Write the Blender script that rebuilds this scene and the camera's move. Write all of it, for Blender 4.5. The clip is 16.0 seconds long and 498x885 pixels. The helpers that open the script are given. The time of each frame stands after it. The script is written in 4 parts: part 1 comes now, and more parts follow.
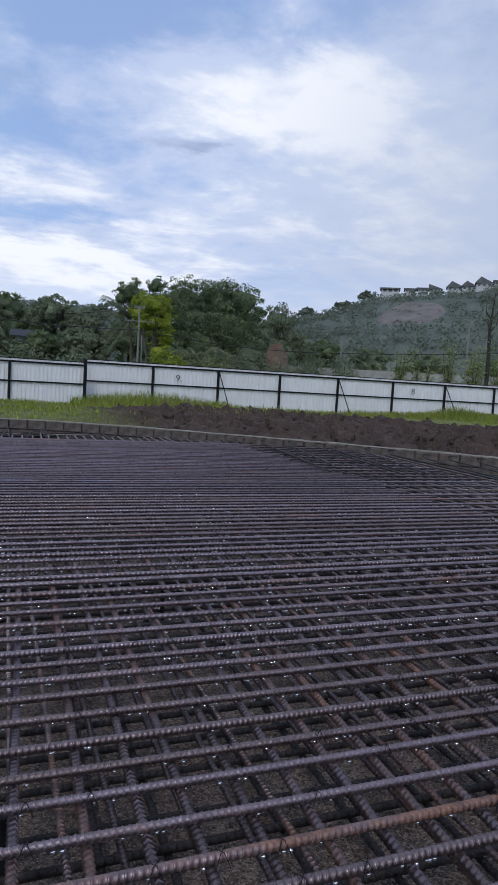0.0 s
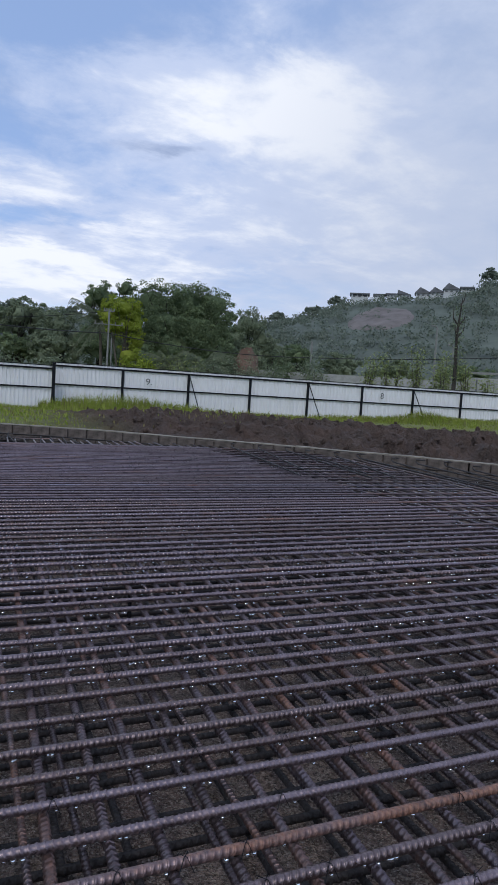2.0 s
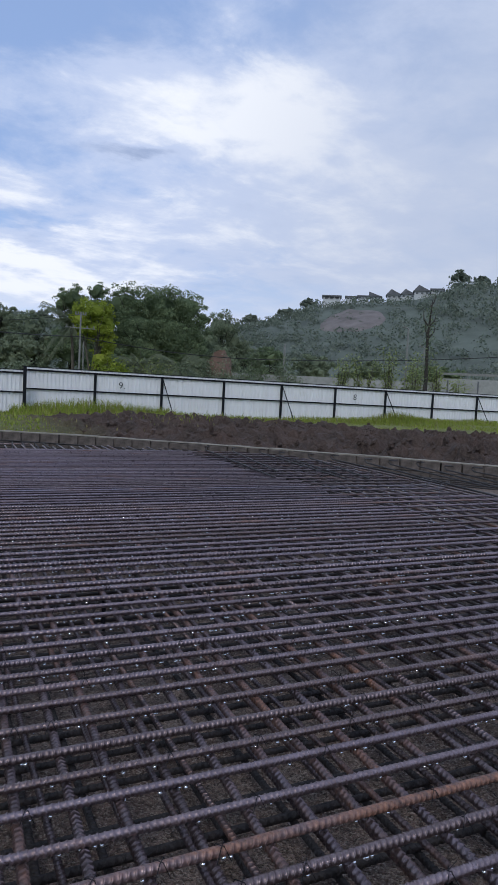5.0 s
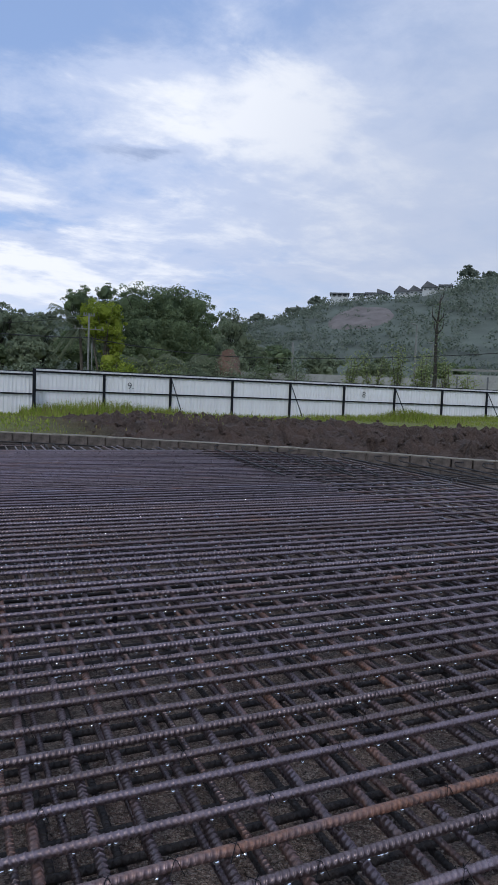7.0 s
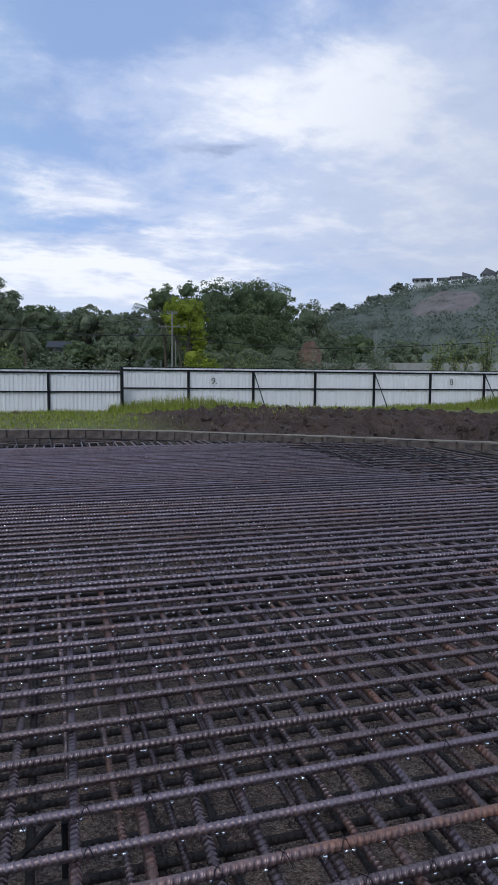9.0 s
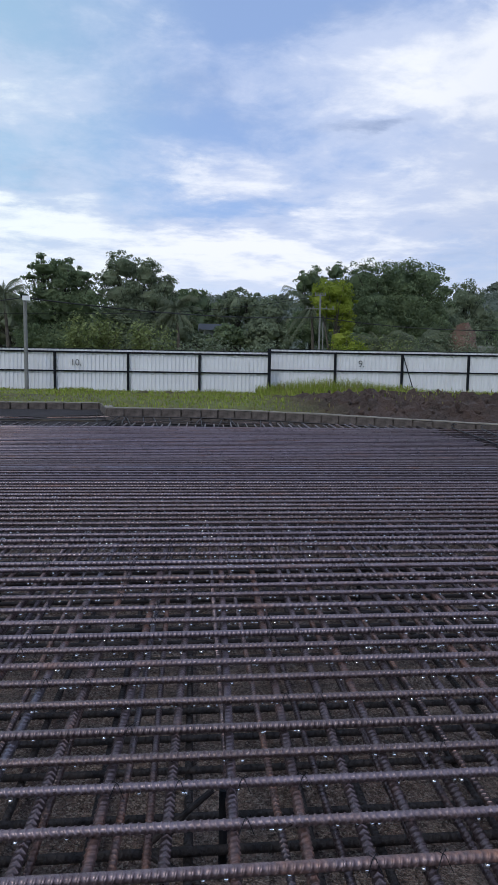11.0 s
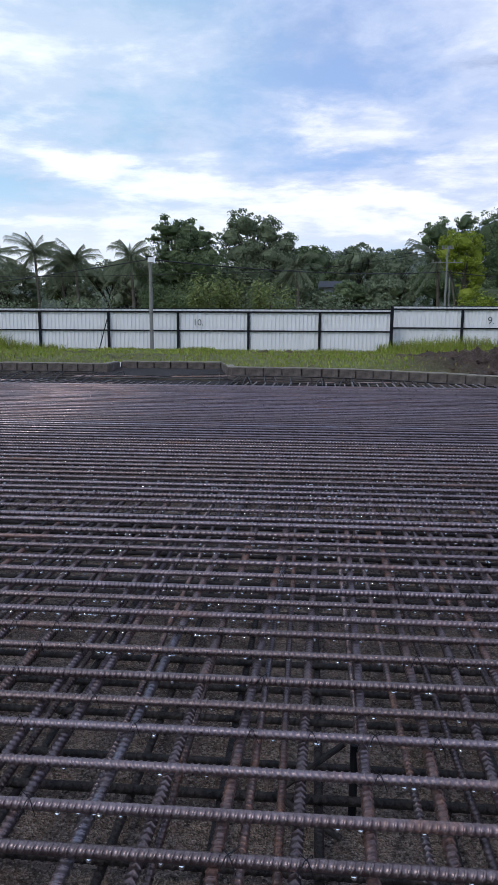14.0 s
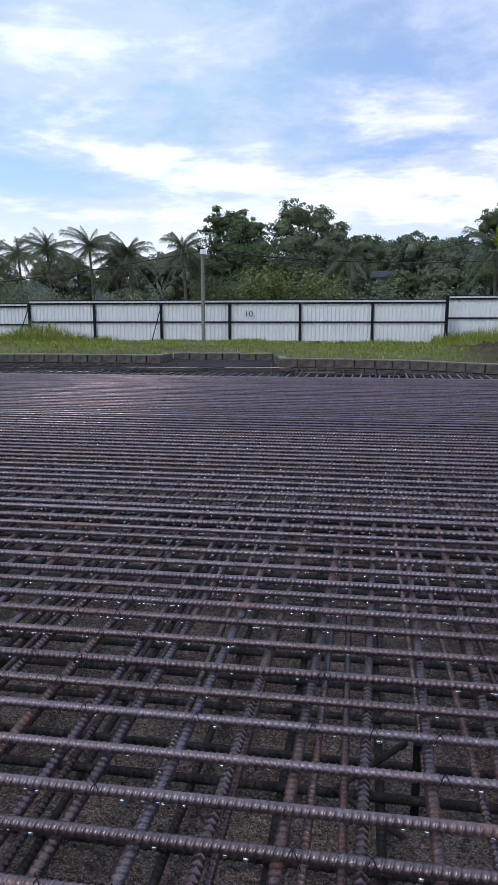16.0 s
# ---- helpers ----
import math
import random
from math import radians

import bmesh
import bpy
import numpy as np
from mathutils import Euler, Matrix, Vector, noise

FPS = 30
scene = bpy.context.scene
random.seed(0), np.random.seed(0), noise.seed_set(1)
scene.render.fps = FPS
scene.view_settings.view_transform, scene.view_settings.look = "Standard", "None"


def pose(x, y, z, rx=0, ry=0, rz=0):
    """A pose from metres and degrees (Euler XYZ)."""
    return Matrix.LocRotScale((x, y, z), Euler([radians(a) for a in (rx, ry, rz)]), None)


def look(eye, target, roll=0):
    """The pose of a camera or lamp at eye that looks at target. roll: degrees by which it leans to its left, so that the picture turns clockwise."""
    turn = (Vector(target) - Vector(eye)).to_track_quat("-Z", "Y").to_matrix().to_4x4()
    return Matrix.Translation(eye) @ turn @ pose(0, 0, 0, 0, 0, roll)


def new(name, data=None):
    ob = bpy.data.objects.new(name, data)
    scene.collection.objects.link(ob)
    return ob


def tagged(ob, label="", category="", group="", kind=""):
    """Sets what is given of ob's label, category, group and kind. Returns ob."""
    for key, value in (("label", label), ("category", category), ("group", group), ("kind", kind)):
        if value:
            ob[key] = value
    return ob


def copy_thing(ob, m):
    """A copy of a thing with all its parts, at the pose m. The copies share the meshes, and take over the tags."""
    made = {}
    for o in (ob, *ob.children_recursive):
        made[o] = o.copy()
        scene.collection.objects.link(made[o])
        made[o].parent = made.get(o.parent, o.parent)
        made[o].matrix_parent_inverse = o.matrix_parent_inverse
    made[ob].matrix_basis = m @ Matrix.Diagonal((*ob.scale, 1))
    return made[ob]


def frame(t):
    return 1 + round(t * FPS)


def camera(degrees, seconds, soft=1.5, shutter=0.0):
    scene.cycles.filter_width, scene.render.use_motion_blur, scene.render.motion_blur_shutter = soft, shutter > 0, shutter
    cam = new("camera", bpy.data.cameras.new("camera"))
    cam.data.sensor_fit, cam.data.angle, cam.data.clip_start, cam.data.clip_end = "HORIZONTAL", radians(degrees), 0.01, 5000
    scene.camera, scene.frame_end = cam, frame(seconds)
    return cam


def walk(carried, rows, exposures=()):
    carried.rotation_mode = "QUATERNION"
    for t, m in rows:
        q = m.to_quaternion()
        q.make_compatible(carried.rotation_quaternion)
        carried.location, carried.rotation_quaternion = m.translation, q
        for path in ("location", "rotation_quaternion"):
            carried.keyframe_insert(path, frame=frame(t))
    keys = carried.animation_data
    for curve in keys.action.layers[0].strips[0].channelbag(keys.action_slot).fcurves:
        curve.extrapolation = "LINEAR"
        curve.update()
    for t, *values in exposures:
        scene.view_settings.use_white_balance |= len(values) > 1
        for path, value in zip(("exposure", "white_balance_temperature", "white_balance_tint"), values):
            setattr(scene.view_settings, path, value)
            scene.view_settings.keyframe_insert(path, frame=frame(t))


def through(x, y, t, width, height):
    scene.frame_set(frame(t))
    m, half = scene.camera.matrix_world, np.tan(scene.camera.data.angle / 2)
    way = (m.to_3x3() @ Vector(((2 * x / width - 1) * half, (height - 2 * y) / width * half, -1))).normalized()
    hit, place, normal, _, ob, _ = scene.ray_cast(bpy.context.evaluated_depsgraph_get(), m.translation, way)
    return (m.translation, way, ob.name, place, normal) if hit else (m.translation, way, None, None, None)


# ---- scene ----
cam = camera(40.59, 16.0, soft=0.7)
PATH = [
    (0, (-0.076, 0.108, 1.134), (0.642, 1.967, 0.961), 3.4),
    (0.5, (-0.071, 0.108, 1.132), (0.677, 1.954, 0.955), 3.5),
    (1, (-0.063, 0.102, 1.132), (0.712, 1.938, 0.962), 3.5),
    (1.5, (-0.058, 0.099, 1.132), (0.73, 1.93, 0.97), 3.5),
    (2, (-0.061, 0.096, 1.134), (0.737, 1.924, 0.978), 3.6),
    (2.5, (-0.057, 0.095, 1.135), (0.748, 1.92, 0.982), 3.4),
    (3, (-0.059, 0.093, 1.137), (0.745, 1.918, 0.983), 3.2),
    (3.5, (-0.058, 0.095, 1.136), (0.744, 1.921, 0.984), 3.1),
    (4, (-0.058, 0.093, 1.137), (0.772, 1.906, 0.988), 3.3),
    (6.5, (-0.05, 0.087, 1.133), (0.831, 1.876, 0.991), 2.8),
    (7, (-0.053, 0.092, 1.132), (0.789, 1.901, 0.983), 2.3),
    (7.5, (-0.054, 0.089, 1.134), (0.771, 1.905, 0.989), 2.1),
    (8, (-0.068, 0.089, 1.136), (0.693, 1.934, 1.005), 1.6),
    (8.5, (-0.072, 0.106, 1.13), (0.595, 1.985, 0.969), 0.5),
    (9, (-0.08, 0.127, 1.122), (0.532, 2.023, 0.946), 0.4),
    (9.5, (-0.095, 0.127, 1.129), (0.442, 2.043, 0.929), -0.1),
    (10, (-0.108, 0.138, 1.131), (0.295, 2.086, 0.92), 0.2),
    (12.5, (-0.172, 0.16, 1.121), (-0.176, 2.136, 0.816), 0.6),
    (13, (-0.177, 0.154, 1.127), (-0.249, 2.124, 0.789), 0.1),
    (13.5, (-0.183, 0.163, 1.121), (-0.279, 2.131, 0.778), 0.2),
    (14, (-0.19, 0.165, 1.123), (-0.338, 2.128, 0.768), 0.3),
    (14.5, (-0.198, 0.166, 1.123), (-0.388, 2.125, 0.763), 0.3),
    (15, (-0.211, 0.169, 1.125), (-0.436, 2.123, 0.762), 0.3),
    (15.5, (-0.219, 0.175, 1.122), (-0.479, 2.123, 0.752), 0.2),
    (16, (-0.229, 0.178, 1.122), (-0.523, 2.119, 0.742), -0.1),
]
walk(cam, [(t, look(eye, target, roll)) for t, eye, target, roll in PATH],
     exposures=[(0.0, 0.0), (7.0, 0.0), (10.0, 0.0), (12.5, 0.08), (16.0, 0.22)])

# ---------------------------------------------------------------- light
SUN_EL, SUN_AZ = 48.0, 215.0          # azimuth clockwise from +y


def sky_world():
    w = bpy.data.worlds.new("sky")
    scene.world = w
    w.use_nodes = True
    nt = w.node_tree
    nt.nodes.clear()
    N = lambda k: nt.nodes.new(k)
    L = nt.links.new
    sky = N("ShaderNodeTexSky")
    sky.sky_type, sky.sun_disc = "NISHITA", False
    sky.sun_elevation, sky.sun_rotation = radians(SUN_EL), radians(SUN_AZ)
    sky.air_density, sky.dust_density, sky.ozone_density = 1.0, 1.2, 1.5
    tc = N("ShaderNodeTexCoord")
    sep = N("ShaderNodeSeparateXYZ")
    L(tc.outputs["Generated"], sep.inputs[0])
    up = N("ShaderNodeMath"); up.operation = "MAXIMUM"; up.inputs[1].default_value = 0.0
    L(sep.outputs[2], up.inputs[0])
    den = N("ShaderNodeMath"); den.operation = "ADD"; den.inputs[1].default_value = 0.16
    L(up.outputs[0], den.inputs[0])
    flat = N("ShaderNodeVectorMath"); flat.operation = "DIVIDE"
    L(tc.outputs["Generated"], flat.inputs[0])
    comb = N("ShaderNodeCombineXYZ")
    L(den.outputs[0], comb.inputs[0]); L(den.outputs[0], comb.inputs[1]); comb.inputs[2].default_value = 1.0
    L(comb.outputs[0], flat.inputs[1])

    def cloud(scale, detail, rough, dist, off, stretch=(1, 1.6, 0.0)):
        mp = N("ShaderNodeMapping")
        mp.inputs["Location"].default_value, mp.inputs["Scale"].default_value = off, stretch
        mp.inputs["Rotation"].default_value = (0, 0, radians(-14))
        L(flat.outputs[0], mp.inputs[0])
        n = N("ShaderNodeTexNoise")
        n.inputs["Scale"].default_value, n.inputs["Detail"].default_value = scale, detail
        n.inputs["Roughness"].default_value, n.inputs["Distortion"].default_value = rough, dist
        L(mp.outputs[0], n.inputs["Vector"])
        return n.outputs[0]

    def ramp(src, *stops):
        r = N("ShaderNodeValToRGB")
        r.color_ramp.interpolation = "EASE"
        els = r.color_ramp.elements
        for k, (p, c) in enumerate(stops):
            e = els[k] if k < 2 else els.new(p)
            e.position, e.color = p, (*c, 1) if isinstance(c, tuple) else (c, c, c, 1)
        L(src, r.inputs[0])
        return r.outputs[0]

    def mix(f, a, b, kind="MIX"):
        m = N("ShaderNodeMix"); m.data_type = "RGBA"; m.blend_type = kind
        for v, s in ((f, m.inputs[0]), (a, m.inputs[6]), (b, m.inputs[7])):
            if isinstance(v, (int, float)):
                s.default_value = v if s == m.inputs[0] else (v, v, v, 1)
            elif isinstance(v, tuple):
                s.default_value = (*v, 1)
            else:
                L(v, s)
        return m.outputs[2]

    # azimuth and height of the direction, in degrees
    az = N("ShaderNodeMath"); az.operation = "ARCTAN2"
    L(sep.outputs[0], az.inputs[0]); L(sep.outputs[1], az.inputs[1])
    el = N("ShaderNodeMath"); el.operation = "ARCSINE"
    L(sep.outputs[2], el.inputs[0])

    def calc(op, a, b=0.0, c=None):
        n = N("ShaderNodeMath")
        n.operation = op
        for v, k in ((a, 0), (b, 1), (c, 2)):
            if v is None:
                continue
            if isinstance(v, (int, float)):
                n.inputs[k].default_value = v
            else:
                L(v, n.inputs[k])
        return n.outputs[0]

    azd, eld = calc("MULTIPLY", az.outputs[0], 57.2958), calc("MULTIPLY", el.outputs[0], 57.2958)
    warp = calc("MULTIPLY", calc("SUBTRACT", cloud(2.6, 6, 0.6, 0.0, (2.0, 0.3, 0)), 0.5), 7.0)
    warp2 = calc("MULTIPLY", calc("SUBTRACT", cloud(3.4, 6, 0.6, 0.0, (8.0, 5.3, 0)), 0.5), 3.6)
    azw, elw = calc("ADD", azd, warp), calc("ADD", eld, warp2)

    def bank(a0, e0, ra, re, tilt, gain):
        """A soft long cloud bank, centred at an azimuth and height."""
        u, v = calc("SUBTRACT", azw, a0), calc("SUBTRACT", elw, e0)
        c, q = math.cos(radians(tilt)), math.sin(radians(tilt))
        p = calc("DIVIDE", calc("ADD", calc("MULTIPLY", u, c), calc("MULTIPLY", v, q)), ra)
        r = calc("DIVIDE", calc("SUBTRACT", calc("MULTIPLY", v, c), calc("MULTIPLY", u, q)), re)
        d = calc("ADD", calc("MULTIPLY", p, p), calc("MULTIPLY", r, r))
        return calc("MULTIPLY", calc("POWER", 2.718, calc("MULTIPLY", d, -1.0)), gain)

    def total(*terms):
        out = terms[0]
        for t in terms[1:]:
            out = calc("ADD", out, t)
        return out

    big = cloud(1.7, 8, 0.60, 0.15, (3.1, 1.4, 0), (1, 1.0, 0))
    wisp = cloud(5.5, 8, 0.62, 0.3, (0.4, 7.7, 0), (1, 1.0, 0))
    shade = cloud(2.4, 7, 0.6, 0.3, (5.2, 2.3, 0), (1, 1.4, 0))
    mass = total(bank(20, 22.4, 9, 2.8, -6, 0.42), bank(29, 20.4, 9, 3.6, -8, 0.26), bank(3, 9.8, 7, 1.2, 0, 0.32), bank(-19.5, 12.1, 6, 1.1, -7, 0.5), bank(-9, 10.6, 9, 1.1, -4, 0.42),
                 bank(-22, 18, 7, 3.0, 12, 0.25), bank(4, 14.8, 5, 1.6, 0, 0.28), bank(-9, 23.5, 8, 2.6, 0, -0.22), bank(8, 27.0, 14, 2.6, 0, -0.38), bank(7, 12.6, 5, 1.0, 4, -0.26), bank(-25, 9.4, 7, 1.1, -6, -0.3), bank(-3, 18, 5, 1.8, 10, -0.2),
                 bank(27, 14.5, 15, 5.0, 0, 0.30), bank(9, 8.6, 10, 1.8, 0, 0.35), bank(-14, 7.5, 14, 1.8, 0, 0.35))
    dens = total(big, mass, calc("MULTIPLY", calc("SUBTRACT", wisp, 0.5), 0.55))
    cover = ramp(dens, (0.27, 0.0), (0.70, 1.0))
    lit = total(calc("MULTIPLY", shade, 0.55), calc("MULTIPLY", dens, 0.42), bank(15.5, 18.6, 4.5, 0.6, 6, -0.24), bank(30, 14, 14, 3, 0, -0.06))
    body = ramp(lit, (0.24, (0.33, 0.42, 0.64)), (0.50, (0.56, 0.655, 0.89)), (0.70, (0.92, 0.96, 1.05)))
    clear = mix(1.0, sky.outputs[0], (0.105, 0.115, 0.135), "MULTIPLY")
    farside = ramp(calc("MULTIPLY_ADD", azd, -0.02, 0.5), (0.42, 0.0), (0.80, 1.0))
    veil = mix(0.62, clear, mix(farside, (0.38, 0.54, 0.90), (0.50, 0.75, 0.97)))
    body = mix(1.0, body, mix(farside, (1.0, 1.0, 1.0), (0.98, 1.03, 0.99)), "MULTIPLY")
    s2 = mix(cover, veil, body)
    east = N("ShaderNodeVectorMath"); east.operation = "DOT_PRODUCT"
    east.inputs[1].default_value = (0.86, 0.5, 0.0)
    L(tc.outputs["Generated"], east.inputs[0])
    murk = ramp(east.outputs["Value"], (0.66, 0.0), (0.98, 0.85))
    s3 = mix(murk, s2, (0.50, 0.57, 0.73))
    low = ramp(sep.outputs[2], (0.05, 0.95), (0.19, 0.0))
    west = ramp(east.outputs["Value"], (0.3, 1.0), (0.85, 0.25))
    lw = N("ShaderNodeMath"); lw.operation = "MULTIPLY"
    L(low, lw.inputs[0]); L(west, lw.inputs[1])
    s4 = mix(lw.outputs[0], s3, (0.84, 0.90, 1.02))
    bg = N("ShaderNodeBackground")
    bg.inputs["Strength"].default_value = 1.0
    L(s4, bg.inputs[0])
    out = N("ShaderNodeOutputWorld")
    L(bg.outputs[0], out.inputs[0])


sky_world()
lamp = bpy.data.lights.new("sun", "SUN")
lamp.energy, lamp.angle, lamp.color = 0.9, radians(14), (1.0, 0.95, 0.88)
sun = new("sun", lamp)
a, e = radians(SUN_AZ), radians(SUN_EL)
sun.matrix_world = look((60 * math.sin(a) * math.cos(e), 60 * math.cos(a) * math.cos(e), 60 * math.sin(e)), (0, 0, 0))

# ---------------------------------------------------------------- materials


class Mat:
    """A small node builder round one Principled material."""

    def __init__(self, name, rough=0.8, metal=0.0, coords="Object"):
        self.m = bpy.data.materials.new(name)
        self.m.use_nodes = True
        self.nt = self.m.node_tree
        self.b = self.nt.nodes["Principled BSDF"]
        self.b.inputs["Roughness"].default_value = rough
        self.b.inputs["Metallic"].default_value = metal
        self.tc = self.nt.nodes.new("ShaderNodeTexCoord").outputs[coords]

    def node(self, kind):
        return self.nt.nodes.new(kind)

    def link(self, a, b):
        self.nt.links.new(a, b)

    def noise(self, scale, detail=5, rough=0.6, dist=0.0, stretch=None):
        n = self.node("ShaderNodeTexNoise")
        n.inputs["Scale"].default_value, n.inputs["Detail"].default_value = scale, detail
        n.inputs["Roughness"].default_value, n.inputs["Distortion"].default_value = rough, dist
        src = self.tc
        if stretch:
            mp = self.node("ShaderNodeMapping")
            mp.inputs["Scale"].default_value = stretch
            self.link(src, mp.inputs[0])
            src = mp.outputs[0]
        self.link(src, n.inputs["Vector"])
        return n.outputs[0]

    def ramp(self, src, *stops):
        r = self.node("ShaderNodeValToRGB")
        els = r.color_ramp.elements
        for k, (p, c) in enumerate(stops):
            el = els[k] if k < 2 else els.new(p)
            el.position, el.color = p, (*c, 1) if isinstance(c, tuple) else (c, c, c, 1)
        self.link(src, r.inputs[0])
        return r.outputs[0]

    def mix(self, f, a, b, kind="MIX"):
        m = self.node("ShaderNodeMix")
        m.data_type, m.blend_type = "RGBA", kind
        for v, s in ((f, m.inputs[0]), (a, m.inputs[6]), (b, m.inputs[7])):
            if isinstance(v, (int, float)):
                s.default_value = v if s == m.inputs[0] else (v, v, v, 1)
            elif isinstance(v, tuple):
                s.default_value = (*v, 1)
            else:
                self.link(v, s)
        return m.outputs[2]

    def math(self, op, a, b=0.0):
        n = self.node("ShaderNodeMath")
        n.operation = op
        for v, s in ((a, n.inputs[0]), (b, n.inputs[1])):
            if isinstance(v, (int, float)):
                s.default_value = v
            else:
                self.link(v, s)
        return n.outputs[0]

    def color(self, c):
        if isinstance(c, tuple):
            self.b.inputs["Base Color"].default_value = (*c, 1)
        else:
            self.link(c, self.b.inputs["Base Color"])
        return self

    def roughness(self, src):
        self.link(src, self.b.inputs["Roughness"])
        return self

    def bump(self, src, strength=0.4, dist=0.01):
        n = self.node("ShaderNodeBump")
        n.inputs["Strength"].default_value, n.inputs["Distance"].default_value = strength, dist
        self.link(src, n.inputs["Height"])
        self.link(n.outputs[0], self.b.inputs["Normal"])
        return self

    def random(self, island=False):
        if island:
            return self.node("ShaderNodeNewGeometry").outputs["Random Per Island"]
        return self.node("ShaderNodeObjectInfo").outputs["Random"]


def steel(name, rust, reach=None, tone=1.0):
    """Wet rolled steel; reach: how far along the bar the rust begins; tone: darkens all its colours, for bars in shade.
    """
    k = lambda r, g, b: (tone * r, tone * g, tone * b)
    s = Mat(name, 0.36, 0.4)
    rnd = s.random()
    along = s.tc
    shift = s.node("ShaderNodeCombineXYZ")
    s.link(s.math("MULTIPLY", rnd, 61.0), shift.inputs[0])
    s.link(s.math("MULTIPLY", rnd, 17.0), shift.inputs[1])
    va = s.node("ShaderNodeVectorMath")
    s.link(along, va.inputs[0])
    s.link(shift.outputs[0], va.inputs[1])
    s.tc = va.outputs[0]
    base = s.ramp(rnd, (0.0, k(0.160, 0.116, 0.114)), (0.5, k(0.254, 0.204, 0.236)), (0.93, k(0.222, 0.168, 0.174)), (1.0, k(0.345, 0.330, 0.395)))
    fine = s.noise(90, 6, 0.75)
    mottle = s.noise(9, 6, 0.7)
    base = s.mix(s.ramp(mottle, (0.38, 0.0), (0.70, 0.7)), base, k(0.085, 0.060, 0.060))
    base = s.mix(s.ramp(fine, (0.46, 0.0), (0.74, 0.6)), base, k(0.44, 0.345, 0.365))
    patch = s.noise(1.3, 7, 0.7, 0.3, (0.8, 3, 3))
    own = s.math("ADD", patch, s.math("MULTIPLY", s.math("SUBTRACT", rnd, 0.5), 0.10))
    red = s.mix(s.ramp(s.noise(45, 5, 0.7), (0.35, 0.0), (0.65, 1.0)), (0.060, 0.028, 0.020), (0.30, 0.125, 0.062))
    f = s.ramp(own, (0.555 - rust, 0.0), (0.74 - rust, 0.8))
    if reach is not None:
        sx = s.node("ShaderNodeSeparateXYZ")
        s.link(along, sx.inputs[0])
        where = s.math("ADD", s.math("SUBTRACT", sx.outputs[0], reach), s.math("MULTIPLY", s.math("SUBTRACT", s.noise(7, 5), 0.5), 0.5))
        f = s.math("MULTIPLY", f, s.ramp(where, (0.0, 0.12), (0.12, 1.0)))
    s.color(s.mix(f, base, red))
    s.roughness(s.mix(f, s.ramp(s.noise(30, 4), (0.3, 0.24), (0.7, 0.42)), 0.55))
    s.link(s.math("MULTIPLY", s.math("SUBTRACT", 1.0, f), 0.80), s.b.inputs["Metallic"])
    s.bump(s.math("ADD", fine, mottle), 0.45, 0.002)
    return s.m


STEEL = steel("mill_scale_steel", 0.0)
# The same steel, darkened in its colour for the upper bars' shade; slightly rustier.
STEEL_IN_SHADE = steel("shade_toned_steel", 0.04, None, 0.62)
STEEL_RUST = steel("rusted_steel", 0.24, 12.12)


def soil(name, wet):
    s = Mat(name, 0.85)
    a = s.noise(1.3, 6, 0.6)
    b = s.noise(22, 8, 0.7)
    c = s.mix(s.ramp(a, (0.35, 0.0), (0.7, 1.0)), (0.036, 0.021, 0.016), (0.098, 0.060, 0.048))
    c = s.mix(s.ramp(b, (0.45, 0.0), (0.75, 0.8)), c, (0.150, 0.104, 0.080))
    s.color(c)
    s.roughness(s.ramp(a, (0.3, 0.45 if wet else 0.75), (0.7, 0.95)))
    s.bump(s.math("ADD", b, s.math("MULTIPLY", s.noise(70, 6, 0.7), 0.5)), 1.0, 0.06)
    return s


def ground_material():
    s = soil("ground", False)
    at = s.node("ShaderNodeVertexColor")
    at.layer_name = "cover"
    old = s.b.inputs["Base Color"].links[0].from_socket
    turf = s.mix(s.ramp(s.noise(3.0, 7, 0.7), (0.3, 0.0), (0.7, 1.0)), (0.110, 0.135, 0.030), (0.215, 0.215, 0.065))
    sp = s.node("ShaderNodeSeparateColor")
    s.link(at.outputs[0], sp.inputs[0])
    s.color(s.mix(sp.outputs[0], old, turf))
    return s.m


GROUND = ground_material()


def pit_material():
    s = Mat("lean_concrete_bed", 0.85)
    a, b = s.noise(2.6, 6, 0.65), s.noise(42, 9, 0.8)
    c = s.mix(s.ramp(a, (0.36, 0.0), (0.66, 1.0)), (0.38, 0.28, 0.24), (0.18, 0.112, 0.095))
    c = s.mix(s.ramp(b, (0.40, 0.0), (0.53, 0.9)), (0.040, 0.027, 0.022), c)
    v = s.node("ShaderNodeTexVoronoi")
    v.inputs["Scale"].default_value = 150.0
    s.link(s.tc, v.inputs["Vector"])
    sp = s.node("ShaderNodeSeparateColor")
    s.link(v.outputs["Color"], sp.inputs[0])
    c = s.mix(s.ramp(sp.outputs[0], (0.62, 0.0), (0.80, 0.5)), c, (0.55, 0.47, 0.41))
    c = s.mix(s.ramp(sp.outputs[1], (0.70, 0.0), (0.85, 0.55)), c, (0.07, 0.048, 0.034))
    s.color(c)
    s.bump(s.math("ADD", b, s.math("MULTIPLY", v.outputs["Distance"], 1.5)), 0.8, 0.02)
    return s.m


PIT = pit_material()


def plain(name, c, rough=0.6, metal=0.0, var=0.25, scale=8.0, bump=0.2):
    s = Mat(name, rough, metal)
    n = s.noise(scale, 6, 0.65)
    dark = tuple(v * (1 - var) for v in c)
    lite = tuple(min(1, v * (1 + var)) for v in c)
    s.color(s.mix(s.ramp(n, (0.3, 0.0), (0.7, 1.0)), dark, lite))
    if bump:
        s.bump(s.noise(scale * 8, 5, 0.7), bump, 0.01)
    return s.m


